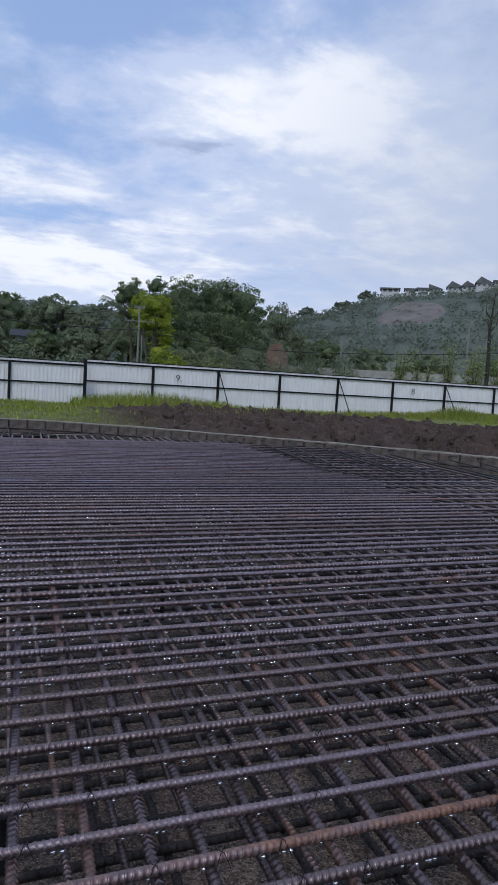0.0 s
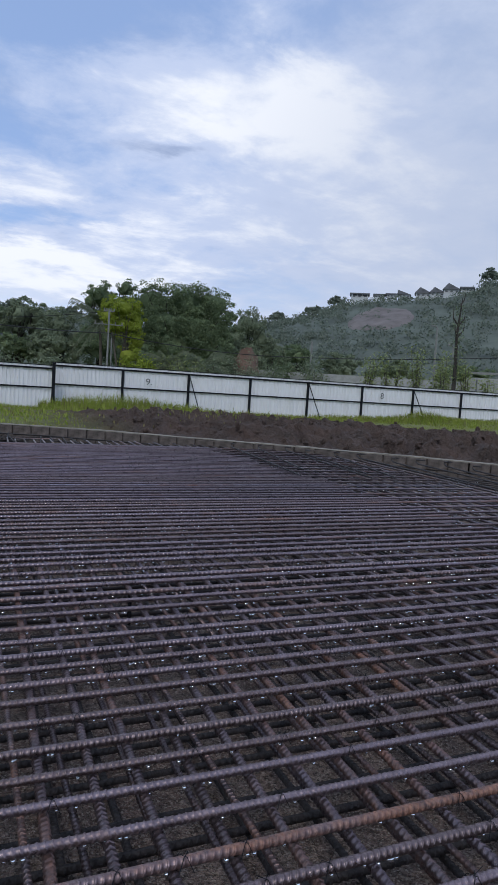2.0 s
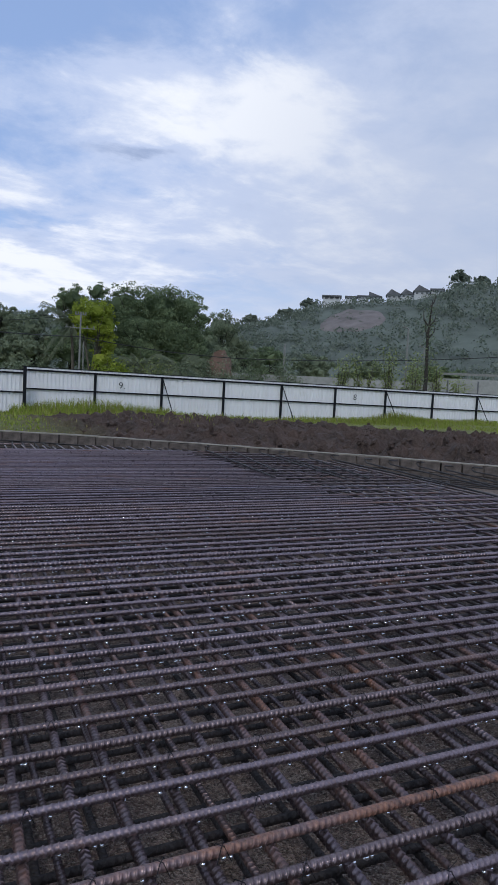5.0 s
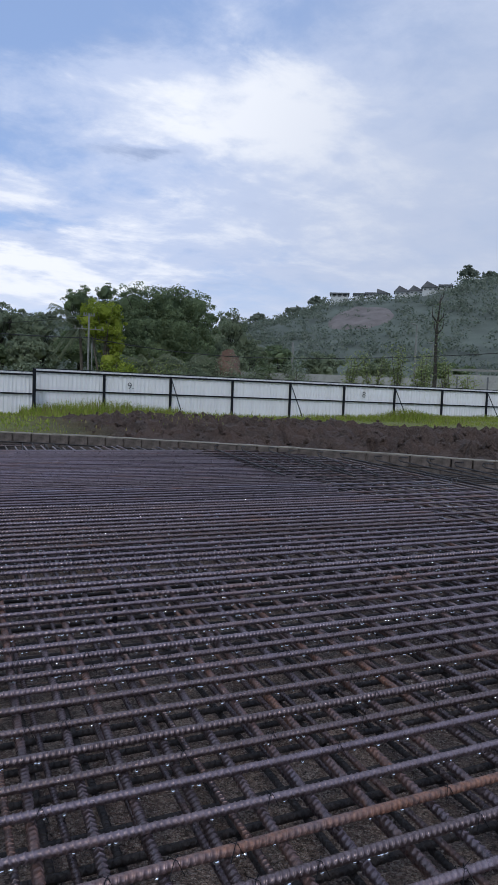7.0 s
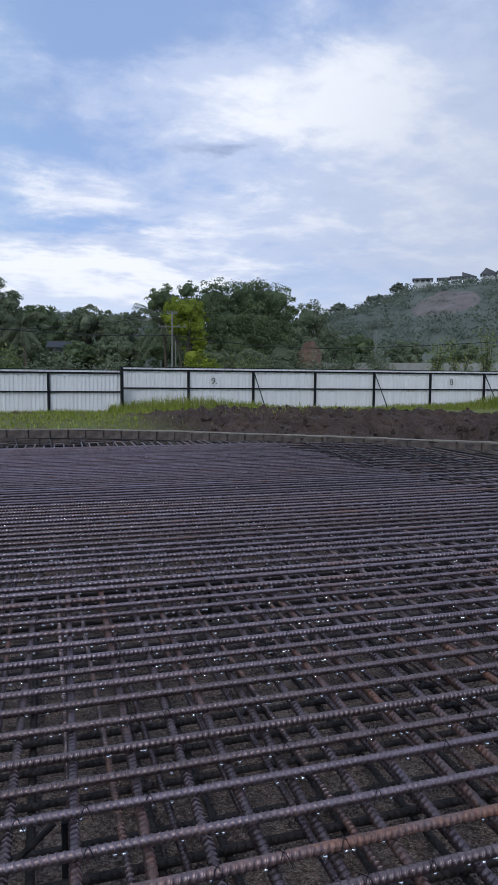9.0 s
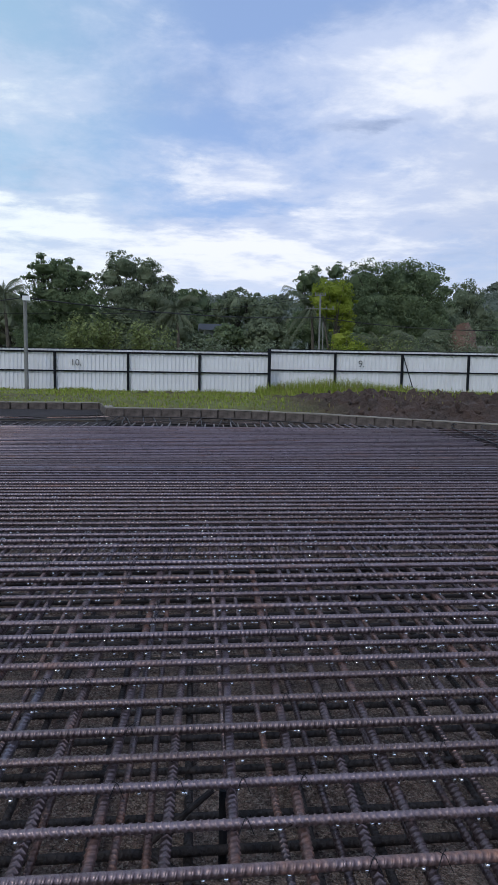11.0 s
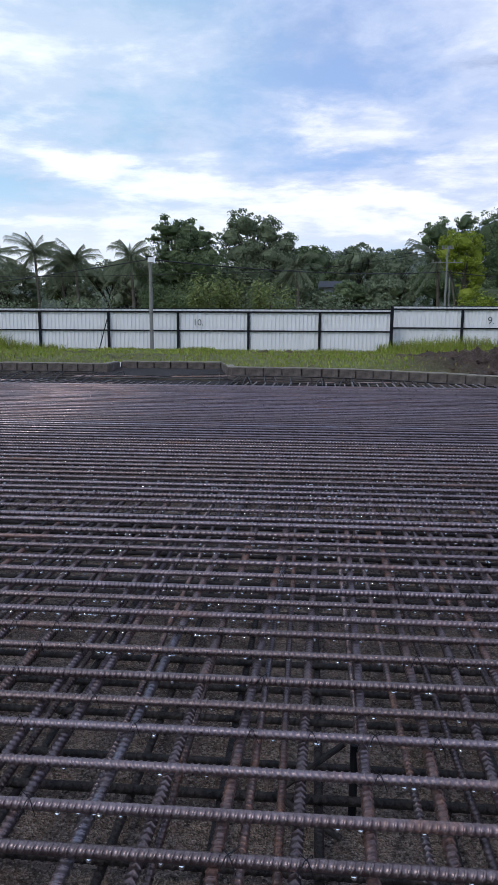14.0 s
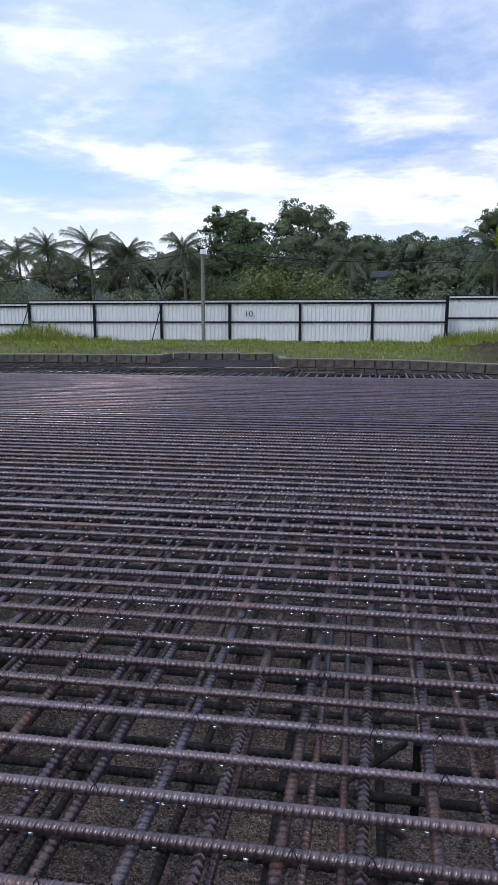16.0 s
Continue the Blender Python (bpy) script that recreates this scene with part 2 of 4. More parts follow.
def panel_material():
    s = Mat("white_coated_sheet", 0.42, 0.0)
    streak = s.noise(1.6, 6, 0.65, 0.0, (5.0, 5.0, 0.35))
    blot = s.noise(0.8, 5, 0.6)
    c = s.mix(s.ramp(streak, (0.42, 0.0), (0.75, 0.55)), (0.73, 0.73, 0.75), (0.60, 0.60, 0.62))
    c = s.mix(s.ramp(blot, (0.55, 0.0), (0.8, 0.35)), c, (0.62, 0.61, 0.60))
    s.color(c)
    return s.m


PANEL = panel_material()
BLACK = plain("black_painted_steel", (0.010, 0.011, 0.015), 0.75, 0.0, 0.4)
BLACK.node_tree.nodes["Principled BSDF"].inputs["Specular IOR Level"].default_value = 0.2
BLOCK = plain("grey_concrete_block", (0.095, 0.077, 0.068), 0.9, 0, 0.7, 6.0, 0.9)
BLOCK_TOP = plain("cement_render", (0.24, 0.215, 0.18), 0.9, 0, 0.3, 6.0, 0.6)
CONCRETE = plain("weathered_concrete", (0.30, 0.30, 0.29), 0.85, 0, 0.2, 2.0, 0.4)
TARP = plain("dark_plastic_sheet", (0.020, 0.014, 0.015), 1.0, 0, 0.4, 2.0, 0.3)
BARK = plain("grey_bark", (0.10, 0.085, 0.07), 0.95, 0, 0.4, 4.0, 0.7)
BARK_DARK = plain("dark_bark", (0.045, 0.038, 0.033), 0.95, 0, 0.4, 4.0, 0.7)
# Near-black colour carries the deep shade under the upper mat; edge bars share it.
STEEL_DEEP_SHADE = plain("deep_shade_steel", (0.022, 0.017, 0.018), 0.6, 0.0, 0.6, 25.0, 0.5)
# Near-black colour of the strip added to darken the far gap.
DARK_STRIP = plain("near_black_strip", (0.022, 0.015, 0.014), 0.75, 0, 0.5, 3.0, 0.9)
CABLE = plain("black_cable", (0.012, 0.012, 0.013), 0.6, 0, 0.2)
LAMP_GREY = plain("galvanised_pole", (0.19, 0.19, 0.18), 0.7, 0.0, 0.2)
LAMP_WHITE = plain("lamp_housing", (0.75, 0.76, 0.78), 0.4, 0, 0.1)
INK = plain("black_spray_paint", (0.10, 0.10, 0.105), 0.6, 0, 0.3)
ROOF_DARK = plain("dark_roof_sheet", (0.105, 0.108, 0.12), 0.6, 0, 0.3, 0.6)
ROOF_PALE = plain("pale_blue_roof_sheet", (0.10, 0.115, 0.15), 0.6, 0, 0.2, 0.6)
HOUSE_WALL = plain("white_house_wall", (0.50, 0.51, 0.52), 0.8, 0, 0.2, 0.4)
RED_EARTH = plain("red_earth_bank", (0.17, 0.105, 0.082), 0.95, 0, 0.35, 0.5, 0.8)
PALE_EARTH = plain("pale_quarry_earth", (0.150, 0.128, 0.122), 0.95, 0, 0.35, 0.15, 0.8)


def leaf(name, lo, hi, rough=0.55, through=0.35):
    """Leaves: diffuse with some light coming through them."""
    s = Mat(name, rough)
    c = s.mix(s.random(island=True), lo, hi)
    c = s.mix(s.ramp(s.noise(0.35, 4), (0.35, 0.0), (0.7, 0.5)), c, tuple(0.8 * v for v in lo))
    s.color(c)
    s.b.inputs["Specular IOR Level"].default_value = 0.08
    t = s.node("ShaderNodeBsdfTranslucent")
    s.link(c, t.inputs[0])
    m = s.node("ShaderNodeMixShader")
    m.inputs[0].default_value = through
    s.link(s.b.outputs[0], m.inputs[1])
    s.link(t.outputs[0], m.inputs[2])
    s.link(m.outputs[0], s.nt.nodes["Material Output"].inputs[0])
    return s.m


LEAF_DARK = leaf("dark_foliage", (0.110, 0.150, 0.085), (0.215, 0.270, 0.140))
LEAF_MID = leaf("mid_foliage", (0.150, 0.185, 0.122), (0.260, 0.300, 0.190))
LEAF_YELLOW = leaf("yellow_green_foliage", (0.20, 0.26, 0.036), (0.36, 0.41, 0.07))
LEAF_PALE = leaf("pale_foliage", (0.185, 0.225, 0.085), (0.32, 0.36, 0.155))
LEAF_PALM = leaf("palm_fronds", (0.140, 0.165, 0.110), (0.26, 0.29, 0.19))
# Greyed, lifted leaf colour stands in for distance haze on the hill.
LEAF_HAZED = leaf("haze_tinted_foliage", (0.125, 0.155, 0.122), (0.225, 0.250, 0.200), 0.9)
GRASS = leaf("grass_blades", (0.18, 0.24, 0.034), (0.40, 0.44, 0.10), 0.6)
HAY = leaf("dry_grass_blades", (0.20, 0.17, 0.075), (0.34, 0.29, 0.15), 0.7)

# ---------------------------------------------------------------- mesh helpers


def mesh_from(name, verts, faces, material, smooth=False):
    me = bpy.data.meshes.new(name)
    me.from_pydata(verts, [], faces)
    me.materials.append(material)
    if smooth:
        me.polygons.foreach_set("use_smooth", [True] * len(me.polygons))
    me.update()
    return me


def child(name, me, parent, m=None, label=""):
    ob = new(name, me)
    ob.parent = parent
    if m is not None:
        ob.matrix_basis = m
    return tagged(ob, label)


def thing(name, label, category, m=None, group="", kind=""):
    ob = new(name)
    ob.empty_display_size = 0.1
    if m is not None:
        ob.matrix_basis = m
    return tagged(ob, label, category, group, kind)


class Geo:
    """Collects verts and faces of one mesh."""

    def __init__(self):
        self.v, self.f = [], []

    def add(self, verts, faces):
        o = len(self.v)
        self.v += [tuple(p) for p in verts]
        self.f += [tuple(o + i for i in q) for q in faces]

    def box(self, x0, y0, z0, x1, y1, z1, m=None):
        vs = [Vector((x, y, z)) for z in (z0, z1) for y in (y0, y1) for x in (x0, x1)]
        if m is not None:
            vs = [m @ p for p in vs]
        self.add(vs, [(0, 2, 3, 1), (4, 5, 7, 6), (0, 1, 5, 4), (2, 6, 7, 3), (0, 4, 6, 2), (1, 3, 7, 5)])

    def tube(self, pts, radii, n=6, cap=True):
        pts = [Vector(p) for p in pts]
        rings = []
        for k, p in enumerate(pts):
            d = (pts[min(k + 1, len(pts) - 1)] - pts[max(k - 1, 0)]).normalized()
            side = d.orthogonal().normalized() if abs(d.z) > 0.95 else d.cross(Vector((0, 0, 1))).normalized()
            up = side.cross(d)
            r = radii[k] if isinstance(radii, (list, tuple)) else radii
            rings.append([p + (side * math.cos(2 * math.pi * j / n) + up * math.sin(2 * math.pi * j / n)) * r for j in range(n)])
        vs = [q for ring in rings for q in ring]
        fs = [(k * n + j, k * n + (j + 1) % n, (k + 1) * n + (j + 1) % n, (k + 1) * n + j) for k in range(len(pts) - 1) for j in range(n)]
        if cap:
            fs += [tuple(range(n - 1, -1, -1)), tuple((len(pts) - 1) * n + j for j in range(n))]
        self.add(vs, fs)

    def leaf(self, p, size, rng, aspect=0.55, droop=0.0):
        a = rng.uniform(0, 6.283)
        tilt = rng.uniform(-0.9, 0.7) - droop
        d = Vector((math.cos(a) * math.cos(tilt), math.sin(a) * math.cos(tilt), math.sin(tilt)))
        s = d.cross(Vector((rng.uniform(-0.4, 0.4), rng.uniform(-0.4, 0.4), 1))).normalized() * size * aspect * 0.5
        p = Vector(p)
        bend = Vector((0, 0, -0.12 * size))
        self.add([p - d * size * 0.5, p + s, p + d * size * 0.5 + bend, p - s], [(0, 1, 2, 3)])

    def mesh(self, name, material, smooth=False):
        return mesh_from(name, self.v, self.f, material, smooth)


def smoothstep(a, b, x):
    t = min(1.0, max(0.0, (x - a) / (b - a)))
    return t * t * (3 - 2 * t)


# ---------------------------------------------------------------- ground, pit and block wall
TOP = 0.08                             # top of the block wall over the upper bars
CENTRE = Vector((0.0, 4.0))
EDGE = [(-1.85, 15.55), (-0.6, 15.5), (0.3, 15.38), (1.4, 15.0), (2.8, 14.15), (4.7, 12.75), (6.3, 11.45), (7.6, 10.3), (8.9, 9.0),
        (10.2, 7.4), (11.2, 5.0), (11.5, 1.0), (10.5, -4.0), (6.5, -8.5), (0.0, -10.0), (-7.0, -8.5), (-12.0, -4.0),
        (-13.5, 2.0), (-13.6, 8.0), (-12.6, 13.0), (-10.6, 15.9), (-8.3, 16.35), (-4.85, 16.35), (-4.8, 17.3), (-2.2, 17.3)]


def edge_points(step_near, step_far):
    out = []
    for (x0, y0), (x1, y1) in zip(EDGE, EDGE[1:] + EDGE[:1]):
        n = max(1, round(math.hypot(x1 - x0, y1 - y0) / (step_near if max(y0, y1) > 4.5 else step_far)))
        out += [(x0 + (x1 - x0) * k / n, y0 + (y1 - y0) * k / n) for k in range(n)]
    return out


def edge_distance(v):
    """How far the point CENTRE + v lies outside the wall line, along its ray."""
    ang = math.atan2(v.y, v.x)
    best = None
    for (x0, y0), (x1, y1) in zip(EDGE, EDGE[1:] + EDGE[:1]):
        ax, ay, bx, by = x0 - CENTRE.x, y0 - CENTRE.y, x1 - CENTRE.x, y1 - CENTRE.y
        den = v.x * (by - ay) - v.y * (bx - ax)
        if abs(den) < 1e-9:
            continue
        s = (ax * (by - ay) - ay * (bx - ax)) / den
        u = (ax * v.y - ay * v.x) / den
        if s > 0 and -1e-6 <= u <= 1 + 1e-6:
            best = s if best is None else max(best, s)
    return v.length * (1 - best) if best else -1


def heap(x, y, d):
    """Height of the ground over the wall's top, d metres outside the wall."""
    right = smoothstep(1.5, 5.0, x) * smoothstep(-9, -2, y)
    left = 1 - smoothstep(0.5, 4.0, x)
    z = right * (0.31 * smoothstep(0.25, 2.4, d) * (1 - 0.75 * smoothstep(4.5, 8.0, d)))
    z += left * (0.10 * smoothstep(0.3, 1.8, d) * (1 - 0.8 * smoothstep(6, 10, d)))
    soilness = smoothstep(-0.2, 0.14, d) * (1 - smoothstep(5.5, 8.5, d)) * min(1.0, 0.12 + 0.88 * smoothstep(1.2, 4.4, x) + 0.9 * max(0.0, noise.noise(Vector((x * 0.5, y * 0.8, 7))) - 0.08))
    z -= 0.26 * smoothstep(3.5, 13.0, d) * (1 - smoothstep(19, 24, d))
    p = Vector((x, y, 0))
    clod = 0.75 * noise.fractal(p * 2.4, 0.4, 2.1, 6) + 0.45 * (0.45 - noise.voronoi(p * 3.6)[0][0])
    z += soilness * 0.27 * clod * smoothstep(0.12, 0.6, d)
    z += 0.05 * noise.noise(p * 0.35) * smoothstep(1, 5, d) * (1 - smoothstep(60, 200, d))
    return z, soilness


def build_ground():
    ring = edge_points(0.11, 1.2)
    outs = [0.16 + 0.11 * k for k in range(66)] + [7.8, 8.4, 9.2, 10.5, 12, 14, 17, 21, 26, 34, 46, 70, 120, 220, 420, 900, 2000, 4200]
    verts, cover = [], []
    for d in outs:
        for x, y in ring:
            v = Vector((x, y)) - CENTRE
            p = CENTRE + v * (1 + d / v.length)
            h, s = heap(p.x, p.y, d)
            verts.append((p.x, p.y, TOP - 0.02 + h if d < 60 else TOP - 0.02))
            g = noise.noise(Vector((p.x * 0.5, p.y * 0.5, 3)))
            cover.append(min(1, max(0, 1 - 1.25 * s + 0.35 * g)))
    n = len(ring)
    faces = [(k * n + j, k * n + (j + 1) % n, (k + 1) * n + (j + 1) % n, (k + 1) * n + j) for k in range(len(outs) - 1) for j in range(n)]
    me = mesh_from("ground", verts, [f[::-1] for f in faces], GROUND)
    at = me.color_attributes.new("cover", "FLOAT_COLOR", "POINT")
    at.data.foreach_set("color", np.repeat(np.array(cover), 4).astype(np.float32))
    tagged(new("ground", me), "churned brown soil and rough grass round the foundation", "ground", kind="structure")


build_ground()


def build_clods():
    """Loose lumps of soil on the heap."""
    g = Geo()
    rng = random.Random(15)
    bm = bmesh.new()
    bmesh.ops.create_icosphere(bm, subdivisions=2, radius=1.0)
    base, fs = [v.co.copy() for v in bm.verts], [[v.index for v in f.verts] for f in bm.faces]
    bm.free()
    made = 0
    while made < 2100:
        k = rng.uniform(0, 1)
        x, y = rng.uniform(-3.5, 17), rng.uniform(6.5, 23)
        v = Vector((x, y)) - CENTRE
        d = edge_distance(v)
        if not 0.35 < d < 6.5:
            continue
        h, s = heap(x, y, d)
        if s < 0.6 or rng.random() > s:
            continue
        r = 0.016 + 0.062 * rng.random() ** 3
        off = Vector((rng.uniform(0, 99), rng.uniform(0, 99), 0))
        turn = Euler((rng.uniform(0, 6), rng.uniform(0, 6), rng.uniform(0, 6))).to_matrix()
        flat = Vector((rng.uniform(0.8, 1.4), rng.uniform(0.7, 1.1), rng.uniform(0.55, 0.9)))
        c = Vector((x, y, TOP - 0.02 + h - 0.1 * r))
        vs = []
        for q in base:
            n = 1 + 0.55 * noise.fractal(q * 1.6 + off, 0.8, 2.0, 3)
            w = turn @ Vector((q.x * flat.x, q.y * flat.y, q.z * flat.z)) * (r * n)
            vs.append(c + w)
        g.add(vs, fs)
        made += 1
    tagged(new("soil_clods", g.mesh("soil_clods", soil("clod_soil", False).m)), "loose dark brown lumps of dug soil", "soil", kind="stuff")


build_clods()


def build_pit():
    g = Geo()
    n, m = 150, 150
    x0, x1, y0, y1 = -14.2, 12.2, -10.6, 17.8
    vs = []
    for j in range(m + 1):
        for i in range(n + 1):
            x, y = x0 + (x1 - x0) * i / n, y0 + (y1 - y0) * j / m
            vs.append((x, y, -0.315 + 0.022 * noise.fractal(Vector((x * 1.6, y * 1.6, 0)), 0.8, 2, 4)))
    g.add(vs, [(j * (n + 1) + i, j * (n + 1) + i + 1, (j + 1) * (n + 1) + i + 1, (j + 1) * (n + 1) + i) for j in range(m) for i in range(n)])
    tagged(new("floor", g.mesh("floor", PIT, True)), "damp gravelly lean concrete bed under the bars", "floor", kind="structure")


build_pit()


def build_dark_strip():
    """A near-black strip added over the bed to darken the gap between the mat's far edge and the wall."""
    g = Geo()
    n, m = 90, 22
    vs = []
    for j in range(m + 1):
        for i in range(n + 1):
            x, y = -13.4 + 21 * i / n, 12.3 + 5.3 * j / m
            side = max(0.0, 1.0 - abs(y - 12.3) / 0.5)
            vs.append((x, y, -0.27 - 0.06 * side + 0.02 * noise.fractal(Vector((x * 1.2, y * 1.2, 5)), 0.8, 2, 4)))
    g.add(vs, [(j * (n + 1) + i, j * (n + 1) + i + 1, (j + 1) * (n + 1) + i + 1, (j + 1) * (n + 1) + i) for j in range(m) for i in range(n)])
    tagged(new("mud", g.mesh("mud", DARK_STRIP, True)), "near-black strip added before the far block wall", "mud", kind="structure")


build_dark_strip()


def wall_line():
    """Places and directions of the block joints along the inner face of the wall."""
    spots = []
    for k, ((x0, y0), (x1, y1)) in enumerate(zip(EDGE, EDGE[1:] + EDGE[:1])):
        d = Vector((x1 - x0, y1 - y0))
        n = max(1, round(d.length / 0.40))
        for j in range(n):
            p = Vector((x0, y0)) + d * (j / n)
            spots.append((p, d.normalized(), d.length / n))
    return spots


def build_wall():
    root = thing("wall_ring", "low ring wall of grey hollow concrete blocks with open joints", "wall", kind="structure")
    backing = Geo()
    for p, d, w in wall_line():
        out = Vector((-d.y, d.x))
        if out.dot(p - CENTRE) < 0:
            out = -out
        m = Matrix(((d.x, out.x, 0, p.x), (d.y, out.y, 0, p.y), (0, 0, 1, 0), (0, 0, 0, 1)))
        backing.box(-0.02, 0.035, -0.46, w + 0.02, 0.15, TOP - 0.02, m)
    child("backing", backing.mesh("backing", BLOCK), root)
    kinds = []
    for k in range(4):
        rng = random.Random(40 + k)
        g = Geo()
        j = lambda s: rng.uniform(-s, s)
        L, H, D, c = 0.372, 0.190, 0.15, 0.010
        prof = [(0, c), (c, 0), (H - c, 0), (H, c), (H, D), (0, D)]
        vs = []
        for x in (0.0, c, L - c, L):
            ins = c * 0.7 if x in (0.0, L) else 0
            vs += [(x + j(0.002), y + ins + j(0.003), z + (0.5 * ins if z < H / 2 else -0.5 * ins) + j(0.003)) for z, y in prof]
        n = len(prof)
        fs = [(a * n + b, (a + 1) * n + b, (a + 1) * n + (b + 1) % n, a * n + (b + 1) % n) for a in range(3) for b in range(n)]
        fs += [tuple(range(n)), tuple(3 * n + b for b in range(n - 1, -1, -1))]
        g.add(vs, fs)
        kinds.append(g.mesh("concrete_block", BLOCK))
    rng = random.Random(5)
    for p, d, w in wall_line():
        if p.y < 5.5:
            continue
        out = Vector((-d.y, d.x))
        if out.dot(p - CENTRE) < 0:
            out = -out
        for row in range(2):
            s = w / 0.40
            z = TOP - 0.2 * (row + 1) + rng.uniform(-0.006, 0.006)
            q = p + d * (0.007 + (0.5 * w if row else 0)) + out * rng.uniform(-0.008, 0.008)
            m = Matrix(((d.x * s, out.x, 0, q.x), (d.y * s, out.y, 0, q.y), (0, 0, 1, z), (0, 0, 0, 1)))
            child("concrete_block", rng.choice(kinds), root, m)
    cap = Geo()
    for p, d, w in wall_line():
        if p.y < 5.5:
            continue
        out = Vector((-d.y, d.x))
        if out.dot(p - CENTRE) < 0:
            out = -out
        m = Matrix(((d.x, out.x, 0, p.x), (d.y, out.y, 0, p.y), (0, 0, 1, 0), (0, 0, 0, 1)))
        cap.box(0, 0.01 + rng.uniform(0, 0.02), TOP - 0.004, w, 0.17 + rng.uniform(0, 0.05), TOP + 0.008 + rng.uniform(0, 0.012), m)
    child("mortar_cap", cap.mesh("mortar_cap", BLOCK_TOP), root)


build_wall()

# ---------------------------------------------------------------- reinforcing bars


def plain_bar(length, r, sides=8, material=STEEL):
    g = Geo()
    g.tube([(0, 0, 0), (length, 0, 0)], r, sides)
    return g.mesh("bar", material, True)


def ribbed_bar(length, r, a, b, material, pitch=0.0192, sides=8):
    """A bar along x with raised slanting ribs between a and b and two seams along it; the ribs' flanks are sharp."""
    xs = [0.0]
    for k in range(int((b - a) / pitch)):
        xs += [a + pitch * (k + f) for f in (0.0, 0.60, 0.68, 0.93)]
    xs += [length]
    vs, rib = [], 0.17 * r
    for k, x in enumerate(xs):
        inner = 0 < k < len(xs) - 1
        on = 1.0 if inner and (k - 1) % 4 in (2, 3) else 0.0
        for j in range(sides):
            t = 2 * math.pi * j / sides
            rr = r + rib * max(on * min(1.0, 0.25 + 1.2 * abs(math.sin(t))), 0.8 if j in (0, sides // 2) else 0.0)
            slant = 0.32 * r * math.cos(t) * (1 if math.sin(t) > 0 else -1)
            vs.append((x + (slant if inner else 0), rr * math.cos(t), rr * math.sin(t)))
    fs = [(k * sides + (j + 1) % sides, (k + 1) * sides + (j + 1) % sides, (k + 1) * sides + j, k * sides + j) for k in range(len(xs) - 1) for j in range(sides)]
    me = mesh_from("bar", vs, fs, material, True)
    me.polygons.foreach_set("use_smooth", [(k - 1) % 4 in (0, 2) for k in range(len(xs) - 1) for j in range(sides)])
    return me


R = 0.0125
RC = 0.0140                             # radius of the cross bars
upper = thing("rebar_mat", "upper mat of wet dark ribbed steel reinforcing bars", "rebar mat", group="rebar mats")
rng = random.Random(11)
NEAR = [1.417, 1.549, 1.706, 1.869, 2.005, 2.155, 2.33, 2.488, 2.628, 2.762, 2.898, 3.054, 3.214, 3.382, 3.522, 3.654, 3.829, 3.94, 4.107, 4.302, 4.428]
rows = [1.417 - 0.152 * k for k in range(30, 0, -1)] + NEAR
while rows[-1] < 12.0:
    rows.append(rows[-1] + 0.150 + rng.uniform(-0.02, 0.02))
LEFT = -12.4
long_plain, short_plain = plain_bar(18.7, R), plain_bar(16.7, R)
long_near, short_near = ribbed_bar(18.7, R, 9.2, 16.6, STEEL), ribbed_bar(16.7, R, 9.2, 16.4, STEEL)
long_far, short_far = ribbed_bar(18.7, R, 8.6, 17.6, STEEL, 0.030, 6), ribbed_bar(16.7, R, 8.6, 16.5, STEEL, 0.030, 6)
rust_bar = ribbed_bar(18.7, R, 9.2, 16.6, STEEL_RUST)
for k, y in enumerate(rows):
    even = k % 2 == 0
    near = 0.9 < y < 3.1
    far = 3.1 <= y < 6.6
    me = (long_near if even else short_near) if near else (long_far if even else short_far) if far else (long_plain if even else short_plain)
    if abs(y - 1.549) < 0.01:
        me = rust_bar
    x = LEFT + rng.uniform(-0.12, 0.12) + (0.03 * (12 - y) if y > 6.5 else 0.165)
    spin = rng.uniform(-70, 250)
    skew = rng.uniform(-0.09, 0.09)
    child("bar", me, upper, pose(x, y + x * math.sin(radians(skew)), -R + rng.uniform(-0.002, 0.001), spin, 0, skew))

# cross bars under them, leaning 2.4 degrees off square
cross = [-0.155, 0.018, 0.187, 0.305, 0.47, 0.63, 0.80]
spots = list(cross)
while spots[-1] < 6.2:
    spots.append(spots[-1] + 0.168 + rng.uniform(-0.025, 0.025))
low = cross[0]
while low > -9.5:
    low -= 0.172 + rng.uniform(-0.03, 0.03)
    spots.append(low)
cross_near, cross_plain = ribbed_bar(16.4, RC, 4.2, 8.2, STEEL_IN_SHADE, 0.0205, 6), plain_bar(16.4, RC, 8, STEEL_IN_SHADE)
thin_near, thin_plain = ribbed_bar(16.0, 0.0105, 4.2, 7.4, STEEL_IN_SHADE, 0.0180, 6), plain_bar(16.0, 0.0105, 8, STEEL_DEEP_SHADE)
